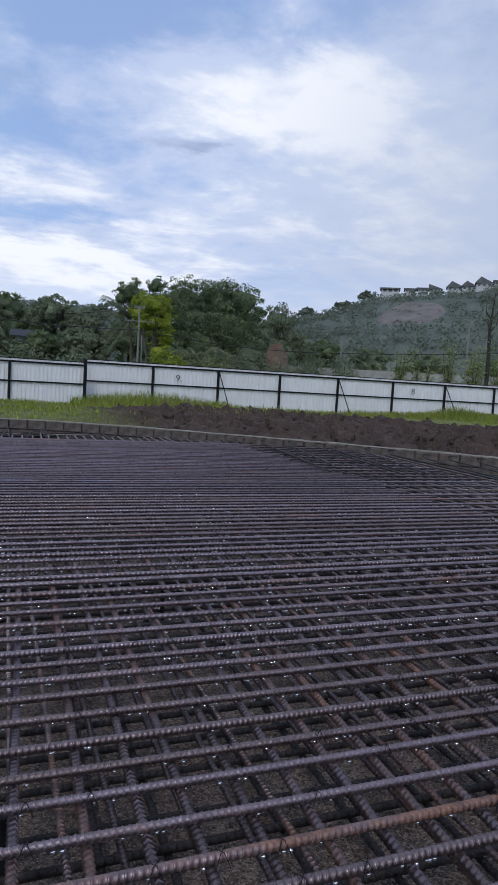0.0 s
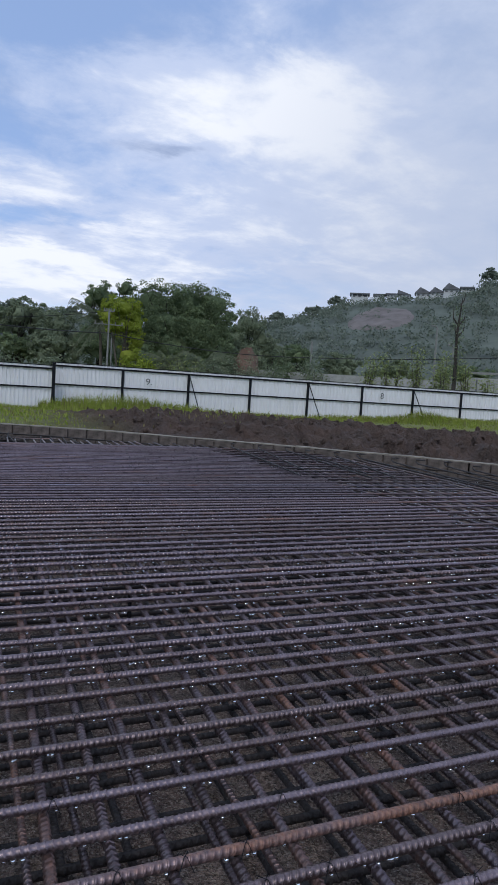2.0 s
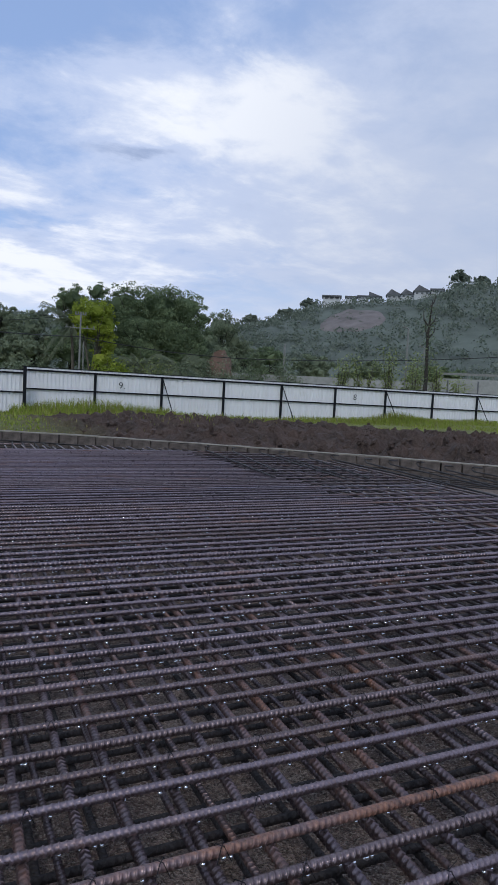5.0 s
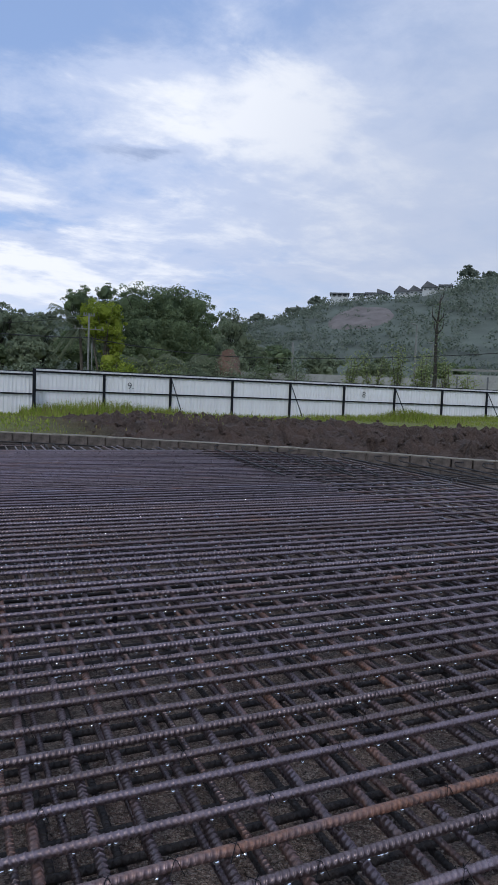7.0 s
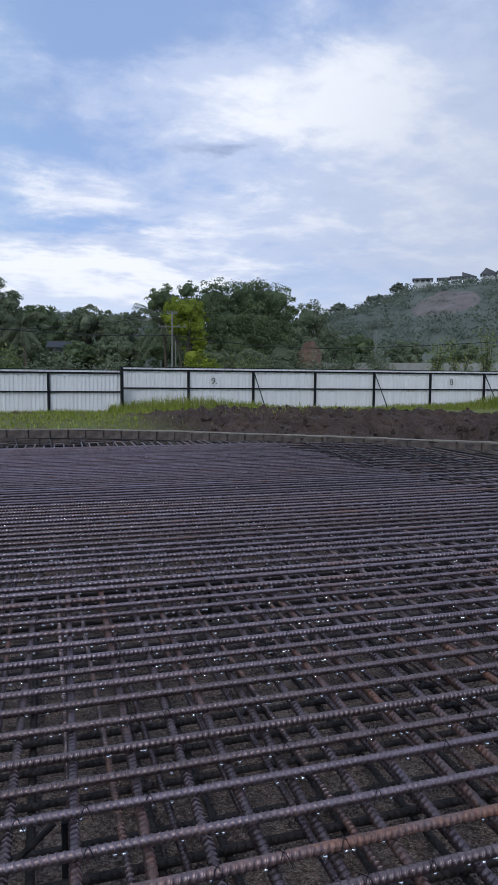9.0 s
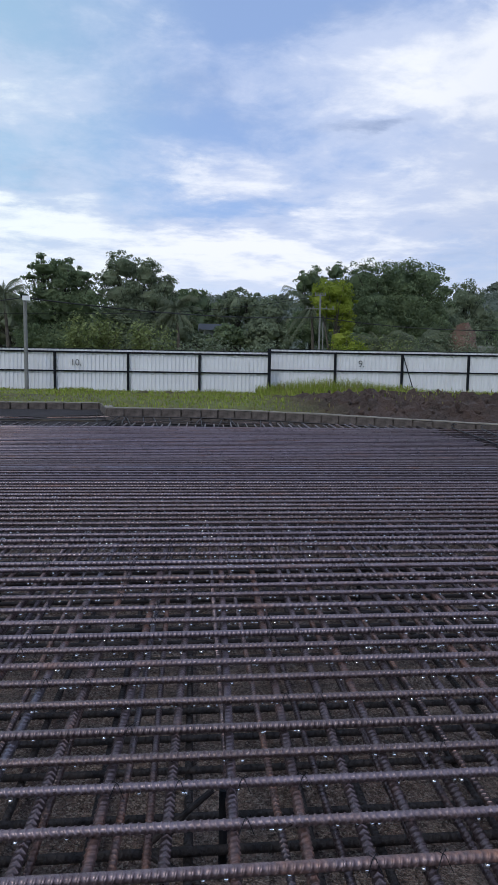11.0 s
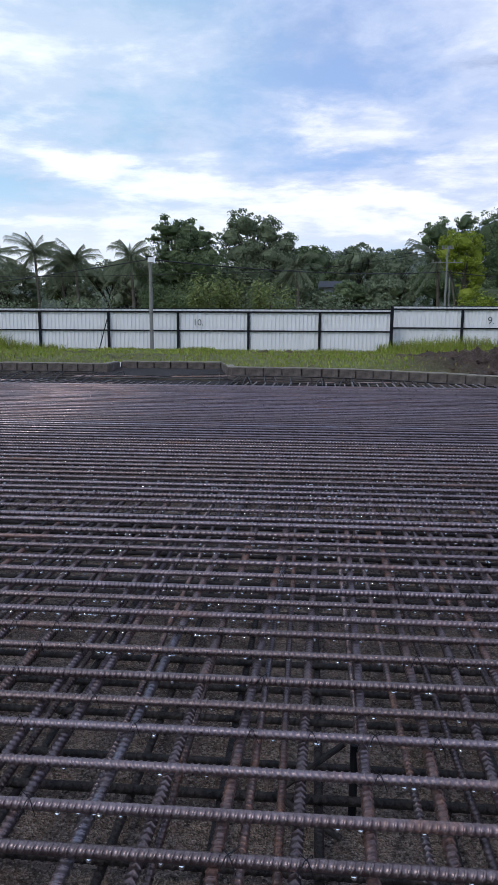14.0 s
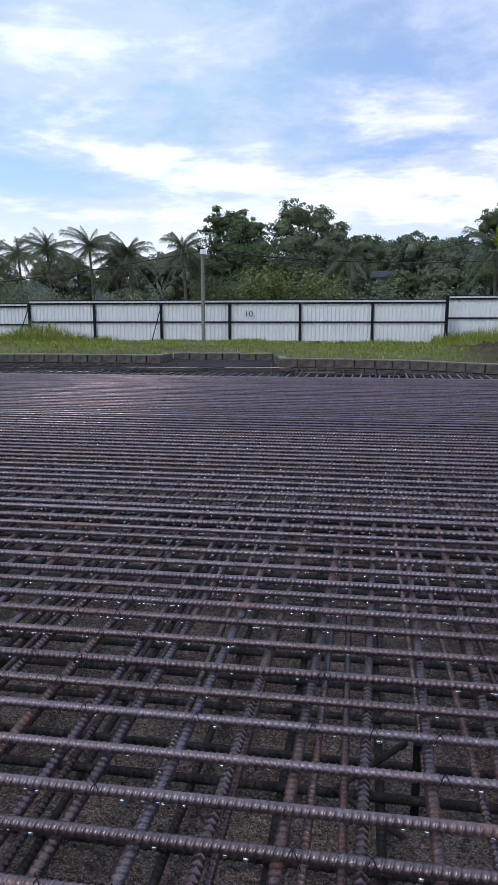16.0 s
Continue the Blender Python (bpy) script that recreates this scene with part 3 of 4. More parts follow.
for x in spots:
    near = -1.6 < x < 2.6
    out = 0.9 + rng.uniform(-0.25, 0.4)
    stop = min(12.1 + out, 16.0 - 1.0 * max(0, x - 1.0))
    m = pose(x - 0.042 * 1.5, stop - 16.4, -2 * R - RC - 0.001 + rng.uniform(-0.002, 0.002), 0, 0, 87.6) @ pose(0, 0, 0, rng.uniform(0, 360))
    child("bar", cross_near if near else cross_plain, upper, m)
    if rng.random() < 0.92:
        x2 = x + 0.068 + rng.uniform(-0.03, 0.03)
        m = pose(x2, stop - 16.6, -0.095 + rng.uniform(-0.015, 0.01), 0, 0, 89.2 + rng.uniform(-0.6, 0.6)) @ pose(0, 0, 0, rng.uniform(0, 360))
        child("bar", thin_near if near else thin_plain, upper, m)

lower = thing("rebar_mat", "lower mat of reinforcing bars over the bed, coloured near black for shade", "rebar mat", group="rebar mats")
lower_bar, lower_near = plain_bar(18.0, 0.012, 8, STEEL_DEEP_SHADE), ribbed_bar(18.0, 0.012, 9.6, 16.0, STEEL_DEEP_SHADE, 0.026, 6)
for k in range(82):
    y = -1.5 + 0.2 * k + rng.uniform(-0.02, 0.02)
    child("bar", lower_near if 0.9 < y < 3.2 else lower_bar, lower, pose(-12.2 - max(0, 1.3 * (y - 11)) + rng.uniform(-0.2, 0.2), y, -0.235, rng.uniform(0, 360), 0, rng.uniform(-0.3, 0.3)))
lower_cross_far = plain_bar(16.2, 0.012, 8, STEEL_DEEP_SHADE)
lower_cross = ribbed_bar(16.2, 0.012, 3.6, 7.0, STEEL_DEEP_SHADE, 0.020, 6)
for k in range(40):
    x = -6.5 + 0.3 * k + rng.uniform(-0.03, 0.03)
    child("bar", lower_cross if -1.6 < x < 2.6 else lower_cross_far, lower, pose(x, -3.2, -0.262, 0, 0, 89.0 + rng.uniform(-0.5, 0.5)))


def chair(x, y, turn):
    """A bent steel spacer that carries the upper mat."""
    ob = thing("bar_chair", "bent black steel spacer standing under the upper mat", "bar chair", pose(x, y, -0.32, 0, 0, turn), group="bar chairs")
    g = Geo()
    g.tube([(0, 0, 0), (0, 0, 0.25)], 0.012, 8)
    child("leg", g.mesh("leg", BLACK), ob)
    g = Geo()
    g.tube([(-0.03, 0.0, 0.25), (-0.13, -0.01, 0.17), (-0.22, -0.02, 0.10)], 0.009, 8)
    child("brace", g.mesh("brace", STEEL_DEEP_SHADE), ob)
    g = Geo()
    g.tube([(-0.23, -0.03, 0.10), (-0.04, -0.13, 0.05)], 0.009, 8)
    child("brace", g.mesh("brace", STEEL_DEEP_SHADE), ob)
    return ob


first = chair(-0.015, 1.93, 0)
for x, y, a in ((2.1, 1.95, 20), (-2.2, 2.1, -15), (0.9, 3.9, 40), (-1.2, 4.1, 10)):
    copy_thing(first, pose(x, y, -0.32, 0, 0, a))


def build_edge_hooks():
    """Bars past the mat's edge: hooked ends along the slanting wall and bent loops along the far wall."""
    root = thing("edge_bars", "bundle of dark hooked edge bars lying beside the block wall", "rebar", group="edge bars")
    rng = random.Random(21)

    def hook(p, q, up, back):
        p, q = Vector(p), Vector(q)
        d = (q - p).normalized()
        g = Geo()
        bend = [q + d * 0.05 + Vector((0, 0, 0.02)), q + d * 0.085 + Vector((0, 0, up * 0.4)), q + d * 0.06 + Vector((0, 0, up * 0.8)), q - d * back + Vector((0, 0, up))]
        g.tube([p, q] + bend, 0.012, 6)
        child("bar", g.mesh("bar", STEEL_DEEP_SHADE), root)

    for k in range(17):                       # long bars that end in a hook at the slanting wall
        s = k / 16
        wx, wy = 5.0 + 5.6 * s + rng.uniform(-0.1, 0.1), 12.4 - 5.5 * s
        ln = rng.uniform(2.6, 4.4)
        q = (wx - 0.12, wy - 0.35, 0.014 + 0.012 * (k % 3))
        p = (q[0] - rng.uniform(0.15, 0.75), q[1] - ln, 0.012 + 0.012 * (k % 3))
        hook(p, q, 0.085, 0.20)
    for k in range(4):                        # along the slanting wall, under its top
        o = 0.3 + 0.2 * k
        hook((10.6 - o, 6.1 - o, -0.09), (4.2 + 0.4 * k - o, 12.7 - 0.3 * k - o * 1.1, -0.09), 0.05, 0.12)
    loops = thing("edge_bars", "row of bent dark bar ends standing before the far block wall", "rebar", group="edge bars")
    for k in range(44):
        x = -9.2 + 0.27 * k + rng.uniform(-0.04, 0.04)
        wall = 15.2 if x > -1.8 else 16.0 if x < -4.8 else 16.2
        if x > 0.8:
            wall = 15.2 - 0.72 * (x - 0.8)
        if -4.4 < x < -2.0:
            continue
        g = Geo()
        lean = rng.uniform(-0.3, 0.3)
        a, b = Vector((x, wall - 2.0, -0.22)), Vector((x + lean, wall - 0.35, -0.06))
        g.tube([a, a + (b - a) * 0.6 + Vector((0, 0, 0.03)), b, b + Vector((0.02, 0.05, -0.08)), b + Vector((0.02, -0.02, -0.22))], 0.011, 6)
        child("bar", g.mesh("bar", STEEL_DEEP_SHADE), loops)
    for z, o in ((-0.05, 0.45), (-0.13, 0.6), (-0.2, 0.35)):
        g = Geo()
        g.tube([(-9.5, 16.0 - o, z), (-5.0, 15.9 - o, z + 0.01)], 0.012, 6)
        child("bar", g.mesh("bar", STEEL_DEEP_SHADE), loops)
        g = Geo()
        g.tube([(-1.7, 15.3 - o, z), (0.4, 15.1 - o, z), (1.5, 14.7 - o, z), (3.2, 13.6 - o, z), (4.6, 12.5 - o, z)], 0.012, 6)
        child("bar", g.mesh("bar", STEEL_DEEP_SHADE), loops)
    for k in range(34):                       # loose bars lying askew before the far wall
        x = rng.uniform(-9.2, 1.0)
        wall = 15.2 if x > -1.8 else 16.0 if x < -4.8 else 16.2
        ln, y = rng.uniform(0.8, 2.6), wall - rng.uniform(0.25, 1.3)
        z = -0.235 + 0.13 * rng.random() ** 2
        g = Geo()
        g.tube([(x, y, z), (x + ln, y + rng.uniform(-0.35, 0.25), z + rng.uniform(0.0, 0.06))], 0.011, 6)
        child("bar", g.mesh("bar", STEEL_DEEP_SHADE if k % 3 else STEEL_IN_SHADE), loops)


build_edge_hooks()


def build_ties():
    g = Geo()
    rng = random.Random(8)
    for y in rows:
        if not 1.2 < y < 4.5:
            continue
        for x in spots:
            if -1.8 < x < 3.0 and rng.random() < 0.33:
                cx = x + 0.042 * (y - 1.5)
                for s in (-1, 1):
                    pts = [Vector((cx + s * 0.020, y - 0.022, -0.03)), Vector((cx + s * 0.004, y - 0.008, 0.004)), Vector((cx - s * 0.012, y + 0.012, 0.003)), Vector((cx - s * 0.022, y + 0.024, -0.035))]
                    g.tube(pts, 0.0012, 3, False)
                if rng.random() < 0.5:
                    a = rng.uniform(0, 6.28)
                    g.tube([(cx, y, 0.002), (cx + 0.03 * math.cos(a), y + 0.03 * math.sin(a), 0.012 + rng.uniform(0, 0.02))], 0.0011, 3, False)
    tagged(new("tie_wire", g.mesh("tie_wire", BLACK)), "thin black binding wire twisted round bar crossings", "wire", kind="stuff")


build_ties()


def build_drops():
    s = Mat("gleaming_water", 0.03, 0.92)
    s.color((0.95, 0.97, 1.0))
    bm = bmesh.new()
    bmesh.ops.create_icosphere(bm, subdivisions=1, radius=1.0)
    vs, fs = [v.co.copy() for v in bm.verts], [[v.index for v in f.verts] for f in bm.faces]
    bm.free()
    g = Geo()
    rng = random.Random(77)
    for y in rows:
        if not 1.2 < y < 8.0:
            continue
        reach = 0.4 * y + 0.5
        for _ in range(int(26 if y < 2.2 else 75)):
            x = -0.1 + rng.uniform(-reach, reach + 0.45 * y)
            r = rng.uniform(0.0045, 0.0085)
            c = Vector((x, y + rng.uniform(-0.003, 0.003), -2 * R - r * 1.0))
            g.add([c + Vector((p.x * r, p.y * r, p.z * r * 1.05)) for p in vs], fs)
    tagged(new("water_drops", g.mesh("water_drops", s.m, True)), "clear rain drops hanging under the bars", "water drops", kind="stuff")


build_drops()

# ---------------------------------------------------------------- fence
POSTS_R = [(3.67, 30.35)] + [(6.715 + 3.05 * k * math.cos(-0.058), 30.232 + 3.05 * k * math.sin(-0.058)) for k in range(16)]
POSTS_L = [(0.595 + 3.05 * k * math.cos(0.0175), 29.568 + 3.05 * k * math.sin(0.0175)) for k in range(1, -6, -1)]
POSTS_F = [POSTS_L[-1]] + [(POSTS_L[-1][0] - 3.05 * k, POSTS_L[-1][1] - 0.25 * k) for k in range(1, 8)]


def fence_bay(a, b, top, foot, name_root, brace, rngb):
    """One bay: a ribbed white sheet, two black rails and the post at its start."""
    a, b = Vector((*a, 0)), Vector((*b, 0))
    if a.x > b.x:
        a, b = b, a
    d = (b - a).normalized()
    back = Vector((-d.y, d.x, 0))
    m = Matrix(((d.x, back.x, 0, a.x), (d.y, back.y, 0, a.y), (0, 0, 1, 0), (0, 0, 0, 1)))
    w = (b - a).length
    rail = top - 0.14
    for k in range(3):                                   # sheets side by side, slightly uneven
        g = Geo()
        x0, x1 = w * k / 3, w * (k + 1) / 3
        n = 6
        xs, ys = [], []
        for i in range(n):
            u = x0 + (x1 - x0) * i / n
            p = (x1 - x0) / n
            xs += [u, u + p * 0.45, u + p * 0.58, u + p * 0.87]
            ys += [0.0, 0.0, -0.026, -0.026]
        xs.append(x1 + 0.004), ys.append(0.0)
        t, f = top + rngb.uniform(-0.012, 0.012), foot + rngb.uniform(-0.03, 0.03)
        vs = [(x, 0.045 + y, z) for z in (f, t) for x, y in zip(xs, ys)]
        c = len(xs)
        g.add(vs, [(i, i + 1, c + i + 1, c + i) for i in range(c - 1)])
        me = g.mesh("sheet", PANEL)
        ob = child("sheet", me, name_root, m)
        so = ob.modifiers.new("thickness", "SOLIDIFY")
        so.thickness = 0.003
    for z, h in ((rail, 0.075), (rail - 0.80, 0.065)):
        g = Geo()
        g.box(0, -0.035, z - h / 2, w, 0.012, z + h / 2, m)
        child("rail", g.mesh("rail", BLACK), name_root)
    g = Geo()
    g.box(0, 0.012, top - 0.02, w, 0.06, top + 0.012, m)
    child("cap_rail", g.mesh("cap_rail", BLACK), name_root)
    g = Geo()
    g.box(-0.05, -0.07, -0.3, 0.055, 0.0, rail + 0.03, m)
    child("post", g.mesh("post", BLACK), name_root)
    if brace:
        g = Geo()
        g.tube([m @ Vector((0.03, -0.05, rail - 0.05)), m @ Vector((brace * 0.42, -0.85, -0.16))], 0.022, 6)
        child("brace", g.mesh("brace", BLACK), name_root)


def build_fence():
    rngb = random.Random(3)
    root = thing("fence", "white ribbed sheet metal site fence on black steel posts", "fence", kind="structure")
    for k in range(len(POSTS_R) - 1):
        fence_bay(POSTS_R[k], POSTS_R[k + 1], 1.80, -0.12, root, 1 if k % 2 == 0 and k > 1 else 0, rngb)
    low = thing("fence", "lower run of white ribbed sheet metal site fence", "fence", kind="structure")
    for k in range(len(POSTS_L) - 1):
        fence_bay(POSTS_L[k], POSTS_L[k + 1], 1.64, -0.24, low, -0.55 if k in (3, 5) else 0, rngb)
    west = thing("fence", "west run of white ribbed sheet metal site fence", "fence", kind="structure")
    for k in range(len(POSTS_F) - 1):
        fence_bay(POSTS_F[k], POSTS_F[k + 1], 1.52, -0.26, west, 0, rngb)
    for p, top in ((POSTS_L[0], 1.76),):
        g = Geo()
        g.box(p[0] - 0.065, p[1] - 0.08, -0.3, p[0] + 0.065, p[1] + 0.02, top)
        child("post", g.mesh("post", BLACK), root)


build_fence()


def writing(text, x, y, z, size, turn):
    cu = bpy.data.curves.new("number", "FONT")
    cu.body, cu.size, cu.extrude = text, size, 0.001
    cu.materials.append(INK)
    ob = new("painted_number", cu)
    ob.matrix_basis = pose(x, y, z, 90, 0, turn)
    tagged(ob, "black hand-sprayed number on the white fence", "number", group="painted numbers")


writing("9.", 7.75, 30.10, 1.06, 0.42, -3.3)
writing("8", 19.95, 29.40, 1.10, 0.42, -3.3)
writing("10.", -4.85, 29.42, 0.93, 0.38, 1)

# ---------------------------------------------------------------- lamp post and poles


def lamp_post(x, y, base, height):
    ob = thing("lamp_post", "slim grey concrete post with a small floodlight beside the fence", "lamp post", pose(x, y, base))
    g = Geo()
    g.tube([(0, 0, 0), (0, 0, height)], [0.085, 0.07], 10)
    child("pole", g.mesh("pole", LAMP_GREY), ob)
    g = Geo()
    g.box(-0.05, -0.22, height - 0.12, 0.22, -0.08, height + 0.06)
    child("floodlight", g.mesh("floodlight", LAMP_WHITE), ob, label="white floodlight")
    g = Geo()
    g.box(-0.14, -0.08, height - 0.02, 0.1, 0.1, height + 0.12)
    child("junction_box", g.mesh("junction_box", BLACK), ob)


lamp_post(-6.43, 28.35, -0.24, 3.84)


def utility_pole():
    ob = thing("utility_pole", "grey concrete utility pole with two cross arms", "utility pole", pose(8.75, 44.0, 0))
    g = Geo()
    g.tube([(0, 0, 0), (0, 0, 5.75)], [0.075, 0.055], 8)
    child("pole", g.mesh("pole", LAMP_GREY), ob)
    for z, w in ((4.75, 0.95), (5.6, 0.35)):
        g = Geo()
        g.box(-w, -0.03, z - 0.025, w, 0.03, z + 0.025)
        for k in (-0.9, -0.45, 0.45, 0.9):
            g.tube([(k * w, 0, z), (k * w, 0, z + 0.18)], 0.035, 6)
        child("cross_arm", g.mesh("cross_arm", LAMP_GREY), ob)
    g = Geo()
    g.tube([(0.3, 0.2, 0), (0.26, 0.2, 3.9)], 0.04, 6)
    child("stay_pole", g.mesh("stay_pole", LAMP_GREY), ob)


utility_pole()


def street_pole(x, y, h, arm):
    ob = thing("street_lamp", "thin galvanised roadside lamp pole behind the fence", "street lamp", pose(x, y, 0), group="street lamps")
    g = Geo()
    g.tube([(0, 0, 0), (0, 0, h)], [0.11, 0.07], 8)
    child("pole", g.mesh("pole", LAMP_GREY), ob)
    if arm:
        g = Geo()
        g.tube([(0, 0, h), (-0.15, 0, h + 0.12), (-0.6, 0, h + 0.15)], [0.06, 0.05, 0.07], 6)
        child("arm", g.mesh("arm", LAMP_GREY), ob)


street_pole(23.2, 43.2, 4.85, False)
street_pole(37.1, 46.9, 7.35, True)
street_pole(39.9, 48.0, 6.0, True)


def cable(pts, r, label):
    g = Geo()
    out = []
    for (x0, y0, z0), (x1, y1, z1), sag in pts:
        for k in range(17):
            s = k / 16
            out.append((x0 + (x1 - x0) * s, y0 + (y1 - y0) * s, z0 + (z1 - z0) * s - 4 * sag * s * (1 - s)))
    g.tube(out, r, 5)
    tagged(new("cable", g.mesh("cable", CABLE)), label, "cable", group="cables")


cable([((-6.43, 28.4, 3.62), (-30.0, 30.0, 1.9), 0.5)], 0.022, "black cable slung from the lamp post")
cable([((-6.43, 28.4, 3.6), (8.75, 44.0, 4.2), 0.3), ((8.75, 44.0, 4.2), (23.2, 43.2, 3.7), 0.35), ((23.2, 43.2, 3.7), (48.0, 30.0, 6.4), 0.5)], 0.028, "black overhead cable slung along the fence")
cable([((-40.0, 40.0, 4.6), (-6.43, 41.0, 3.9), 0.5), ((-6.43, 41.0, 3.9), (8.75, 44.0, 5.6), 0.4)], 0.016, "thin overhead line before the trees")

# ---------------------------------------------------------------- trees and shrubs


def ball(level):
    bm = bmesh.new()
    bmesh.ops.create_icosphere(bm, subdivisions=level, radius=1.0)
    out = np.array([v.co for v in bm.verts]), np.array([[v.index for v in f.verts] for f in bm.faces])
    bm.free()
    return out


BALL2 = ball(2)


def unit(a):
    return a / np.maximum(1e-9, np.linalg.norm(a, axis=1, keepdims=True))


def leaf_quads(p, nrm, size, aspect, gen):
    """Small pointed leaves at p, facing nrm."""
    t = unit(np.cross(nrm, gen.normal(size=p.shape)))
    q = np.cross(nrm, t)
    s = size[:, None]
    sag = np.array([0, 0, -0.15]) * s
    return np.stack([p - t * s * 0.5, p + q * s * aspect * 0.5, p + t * s * 0.5 + sag, p - q * s * aspect * 0.5], axis=1).reshape(-1, 3)


def crown_mesh(blobs, material, leaves, size, seed, droop=0.0):
    """Many leaf clumps standing out of a ragged leafy heart, blob by blob."""
    gen = np.random.default_rng(seed)
    verts, faces, count = [], [], 0
    vol = sum(b[3] * b[3] * b[4] for b in blobs)
    for dx, dy, z, rx, rz in blobs:
        mid, ext = np.array([dx, dy, z]), np.array([rx, rx, rz])
        heart = BALL2[0] * (0.60 + 0.07 * gen.normal(size=(len(BALL2[0]), 1))) * ext + mid
        verts.append(heart)
        faces += (BALL2[1] + count).tolist()
        count += len(heart)
        n = max(60, int(0.85 * leaves * rx * rx * rz / vol))
        clumps = max(12, n // 55)
        way = unit(gen.normal(size=(clumps, 3)) + np.array([0, 0, 0.25]))
        heads = mid + way * ext * gen.uniform(0.62, 1.0, (clumps, 1))
        pick = gen.integers(0, clumps, n)
        d = unit(gen.normal(size=(n, 3)) + 0.7 * way[pick] + np.array([0, 0, 0.35]))
        rc = (0.30 * (rx * rx * rz) ** (1 / 3) * gen.uniform(0.6, 1.25, clumps))[pick][:, None]
        p = heads[pick] + d * rc * gen.uniform(0.45, 1.12, (n, 1)) * np.array([1.1, 1.1, 0.75 + droop])
        q = leaf_quads(p, unit(d + 0.55 * gen.normal(size=(n, 3))), size * gen.uniform(0.55, 1.3, n), 0.52, gen)
        verts.append(q)
        faces += (np.arange(4 * n).reshape(-1, 4) + count).tolist()
        count += 4 * n
    return mesh_from("crown", np.concatenate(verts).tolist(), faces, material)


def limb_tree(name, label, x, y, blobs, material, leaves, size, seed, trunk=0.22, bark=BARK_DARK, droop=0.0, group="trees"):
    """A tapered trunk that forks towards each crown clump; blobs are (dx, dy, z, rx, rz) round the foot."""
    rng = random.Random(seed)
    ob = thing(name, label, "tree", pose(x, y, 0), group=group)
    g = Geo()
    fork = 0.45 * min(b[2] for b in blobs)
    g.tube([(0, 0, -0.1), (0.08, 0, fork * 0.5), (0.0, 0.05, fork)], [trunk, trunk * 0.8, trunk * 0.65], 8)
    for dx, dy, z, rx, rz in blobs:
        mid = Vector((dx * 0.45 + rng.uniform(-0.3, 0.3), dy * 0.45, fork + (z - fork) * 0.55))
        g.tube([(0, 0.05, fork - 0.1), mid, (dx, dy, z), (dx + rng.uniform(-0.3, 0.3) * rx, dy, z + 0.3 * rz)], [trunk * 0.5, trunk * 0.33, trunk * 0.2, 0.02], 6)
        for _ in range(5):
            a = rng.uniform(0, 6.28)
            g.tube([mid, (dx + math.cos(a) * rx * 0.8, dy + math.sin(a) * rx * 0.8, z + rng.uniform(-0.4, 0.7) * rz)], [trunk * 0.18, 0.015], 5)
    child("trunk", g.mesh("trunk", bark), ob)
    child("crown", crown_mesh(blobs, material, leaves, size, seed, droop), ob)
    return ob


def blobs_auto(w, h, seed, n=8, foot=0.25):
    """Crown clumps filling a crown w wide with its top at h."""
    rng = random.Random(seed)
    out = [(0, 0, h * 0.78, w * 0.26, h * 0.20)]
    for k in range(n):
        a = 6.283 * k / n + rng.uniform(-0.3, 0.3)
        r = w * rng.uniform(0.22, 0.36)
        out.append((math.cos(a) * r, math.sin(a) * r * 0.8, h * rng.uniform(foot + 0.15, 0.80), w * rng.uniform(0.14, 0.22), h * rng.uniform(0.12, 0.19)))
    return out


BIG = [(-3.0, 0, 8.0, 2.0, 1.7), (0, 0.3, 8.2, 2.4, 2.0), (2.4, 0, 8.3, 1.9, 1.7), (-2.4, -0.5, 6.1, 2.3, 1.8), (0.8, -0.8, 6.0, 2.6, 1.8), (3.0, 0, 6.2, 1.9, 1.7),
       (-1.4, -1, 4.3, 2.6, 1.5), (2.0, -1, 4.2, 2.4, 1.5), (4.4, 0, 7.6, 0.9, 0.4), (0, 0, 2.6, 3.4, 1.4)]
limb_tree("broadleaf_tree", "broad dark green tree with a dense layered crown", 18.1, 57.3, BIG, LEAF_DARK, 46000, 0.21, 1, 0.4)
limb_tree("yellow_tree", "bright yellow-green tree standing behind the utility pole", 10.25, 47.2, [(0, 0, 6.2, 1.35, 0.75), (-0.9, 0, 5.6, 0.8, 0.6), (1.1, 0, 5.4, 0.7, 0.8), (0.2, 0, 5.0, 1.3, 0.8), (1.2, 0, 4.0, 0.8, 0.7), (0.6, 0, 3.0, 1.0, 0.8)], LEAF_YELLOW, 9000, 0.17, 2, 0.16, BARK)
limb_tree("broadleaf_tree", "dark round-headed tree behind the yellow tree", 10.7, 57.4, [(0, 0, 8.1, 1.3, 1.1), (-0.9, 0, 7.6, 0.7, 0.8), (0.5, 0, 6.2, 1.6, 1.4), (0, 0, 4.0, 2.0, 1.6)], LEAF_DARK, 13000, 0.20, 3)
limb_tree("broadleaf_tree", "tall feathery dark tree with a thin top", 13.5, 60.6, [(0, 0, 9.4, 0.9, 1.0), (-0.4, 0, 8.1, 1.1, 0.9), (0.6, 0, 7.4, 1.4, 1.2), (1.2, 0, 8.4, 0.7, 0.6), (0, 0, 5.2, 2.2, 1.8)], LEAF_DARK, 13000, 0.19, 4)
limb_tree("broadleaf_tree", "grey-green round tree standing further back", 29.1, 69.2, [(0, 0, 8.2, 2.0, 1.7), (-1.3, 0, 6.4, 1.6, 1.6), (1.5, 0, 6.8, 1.5, 1.5), (0.2, 0, 4.6, 2.6, 1.8), (0, 0, 2.6, 3.2, 1.6)], LEAF_MID, 17000, 0.24, 5)
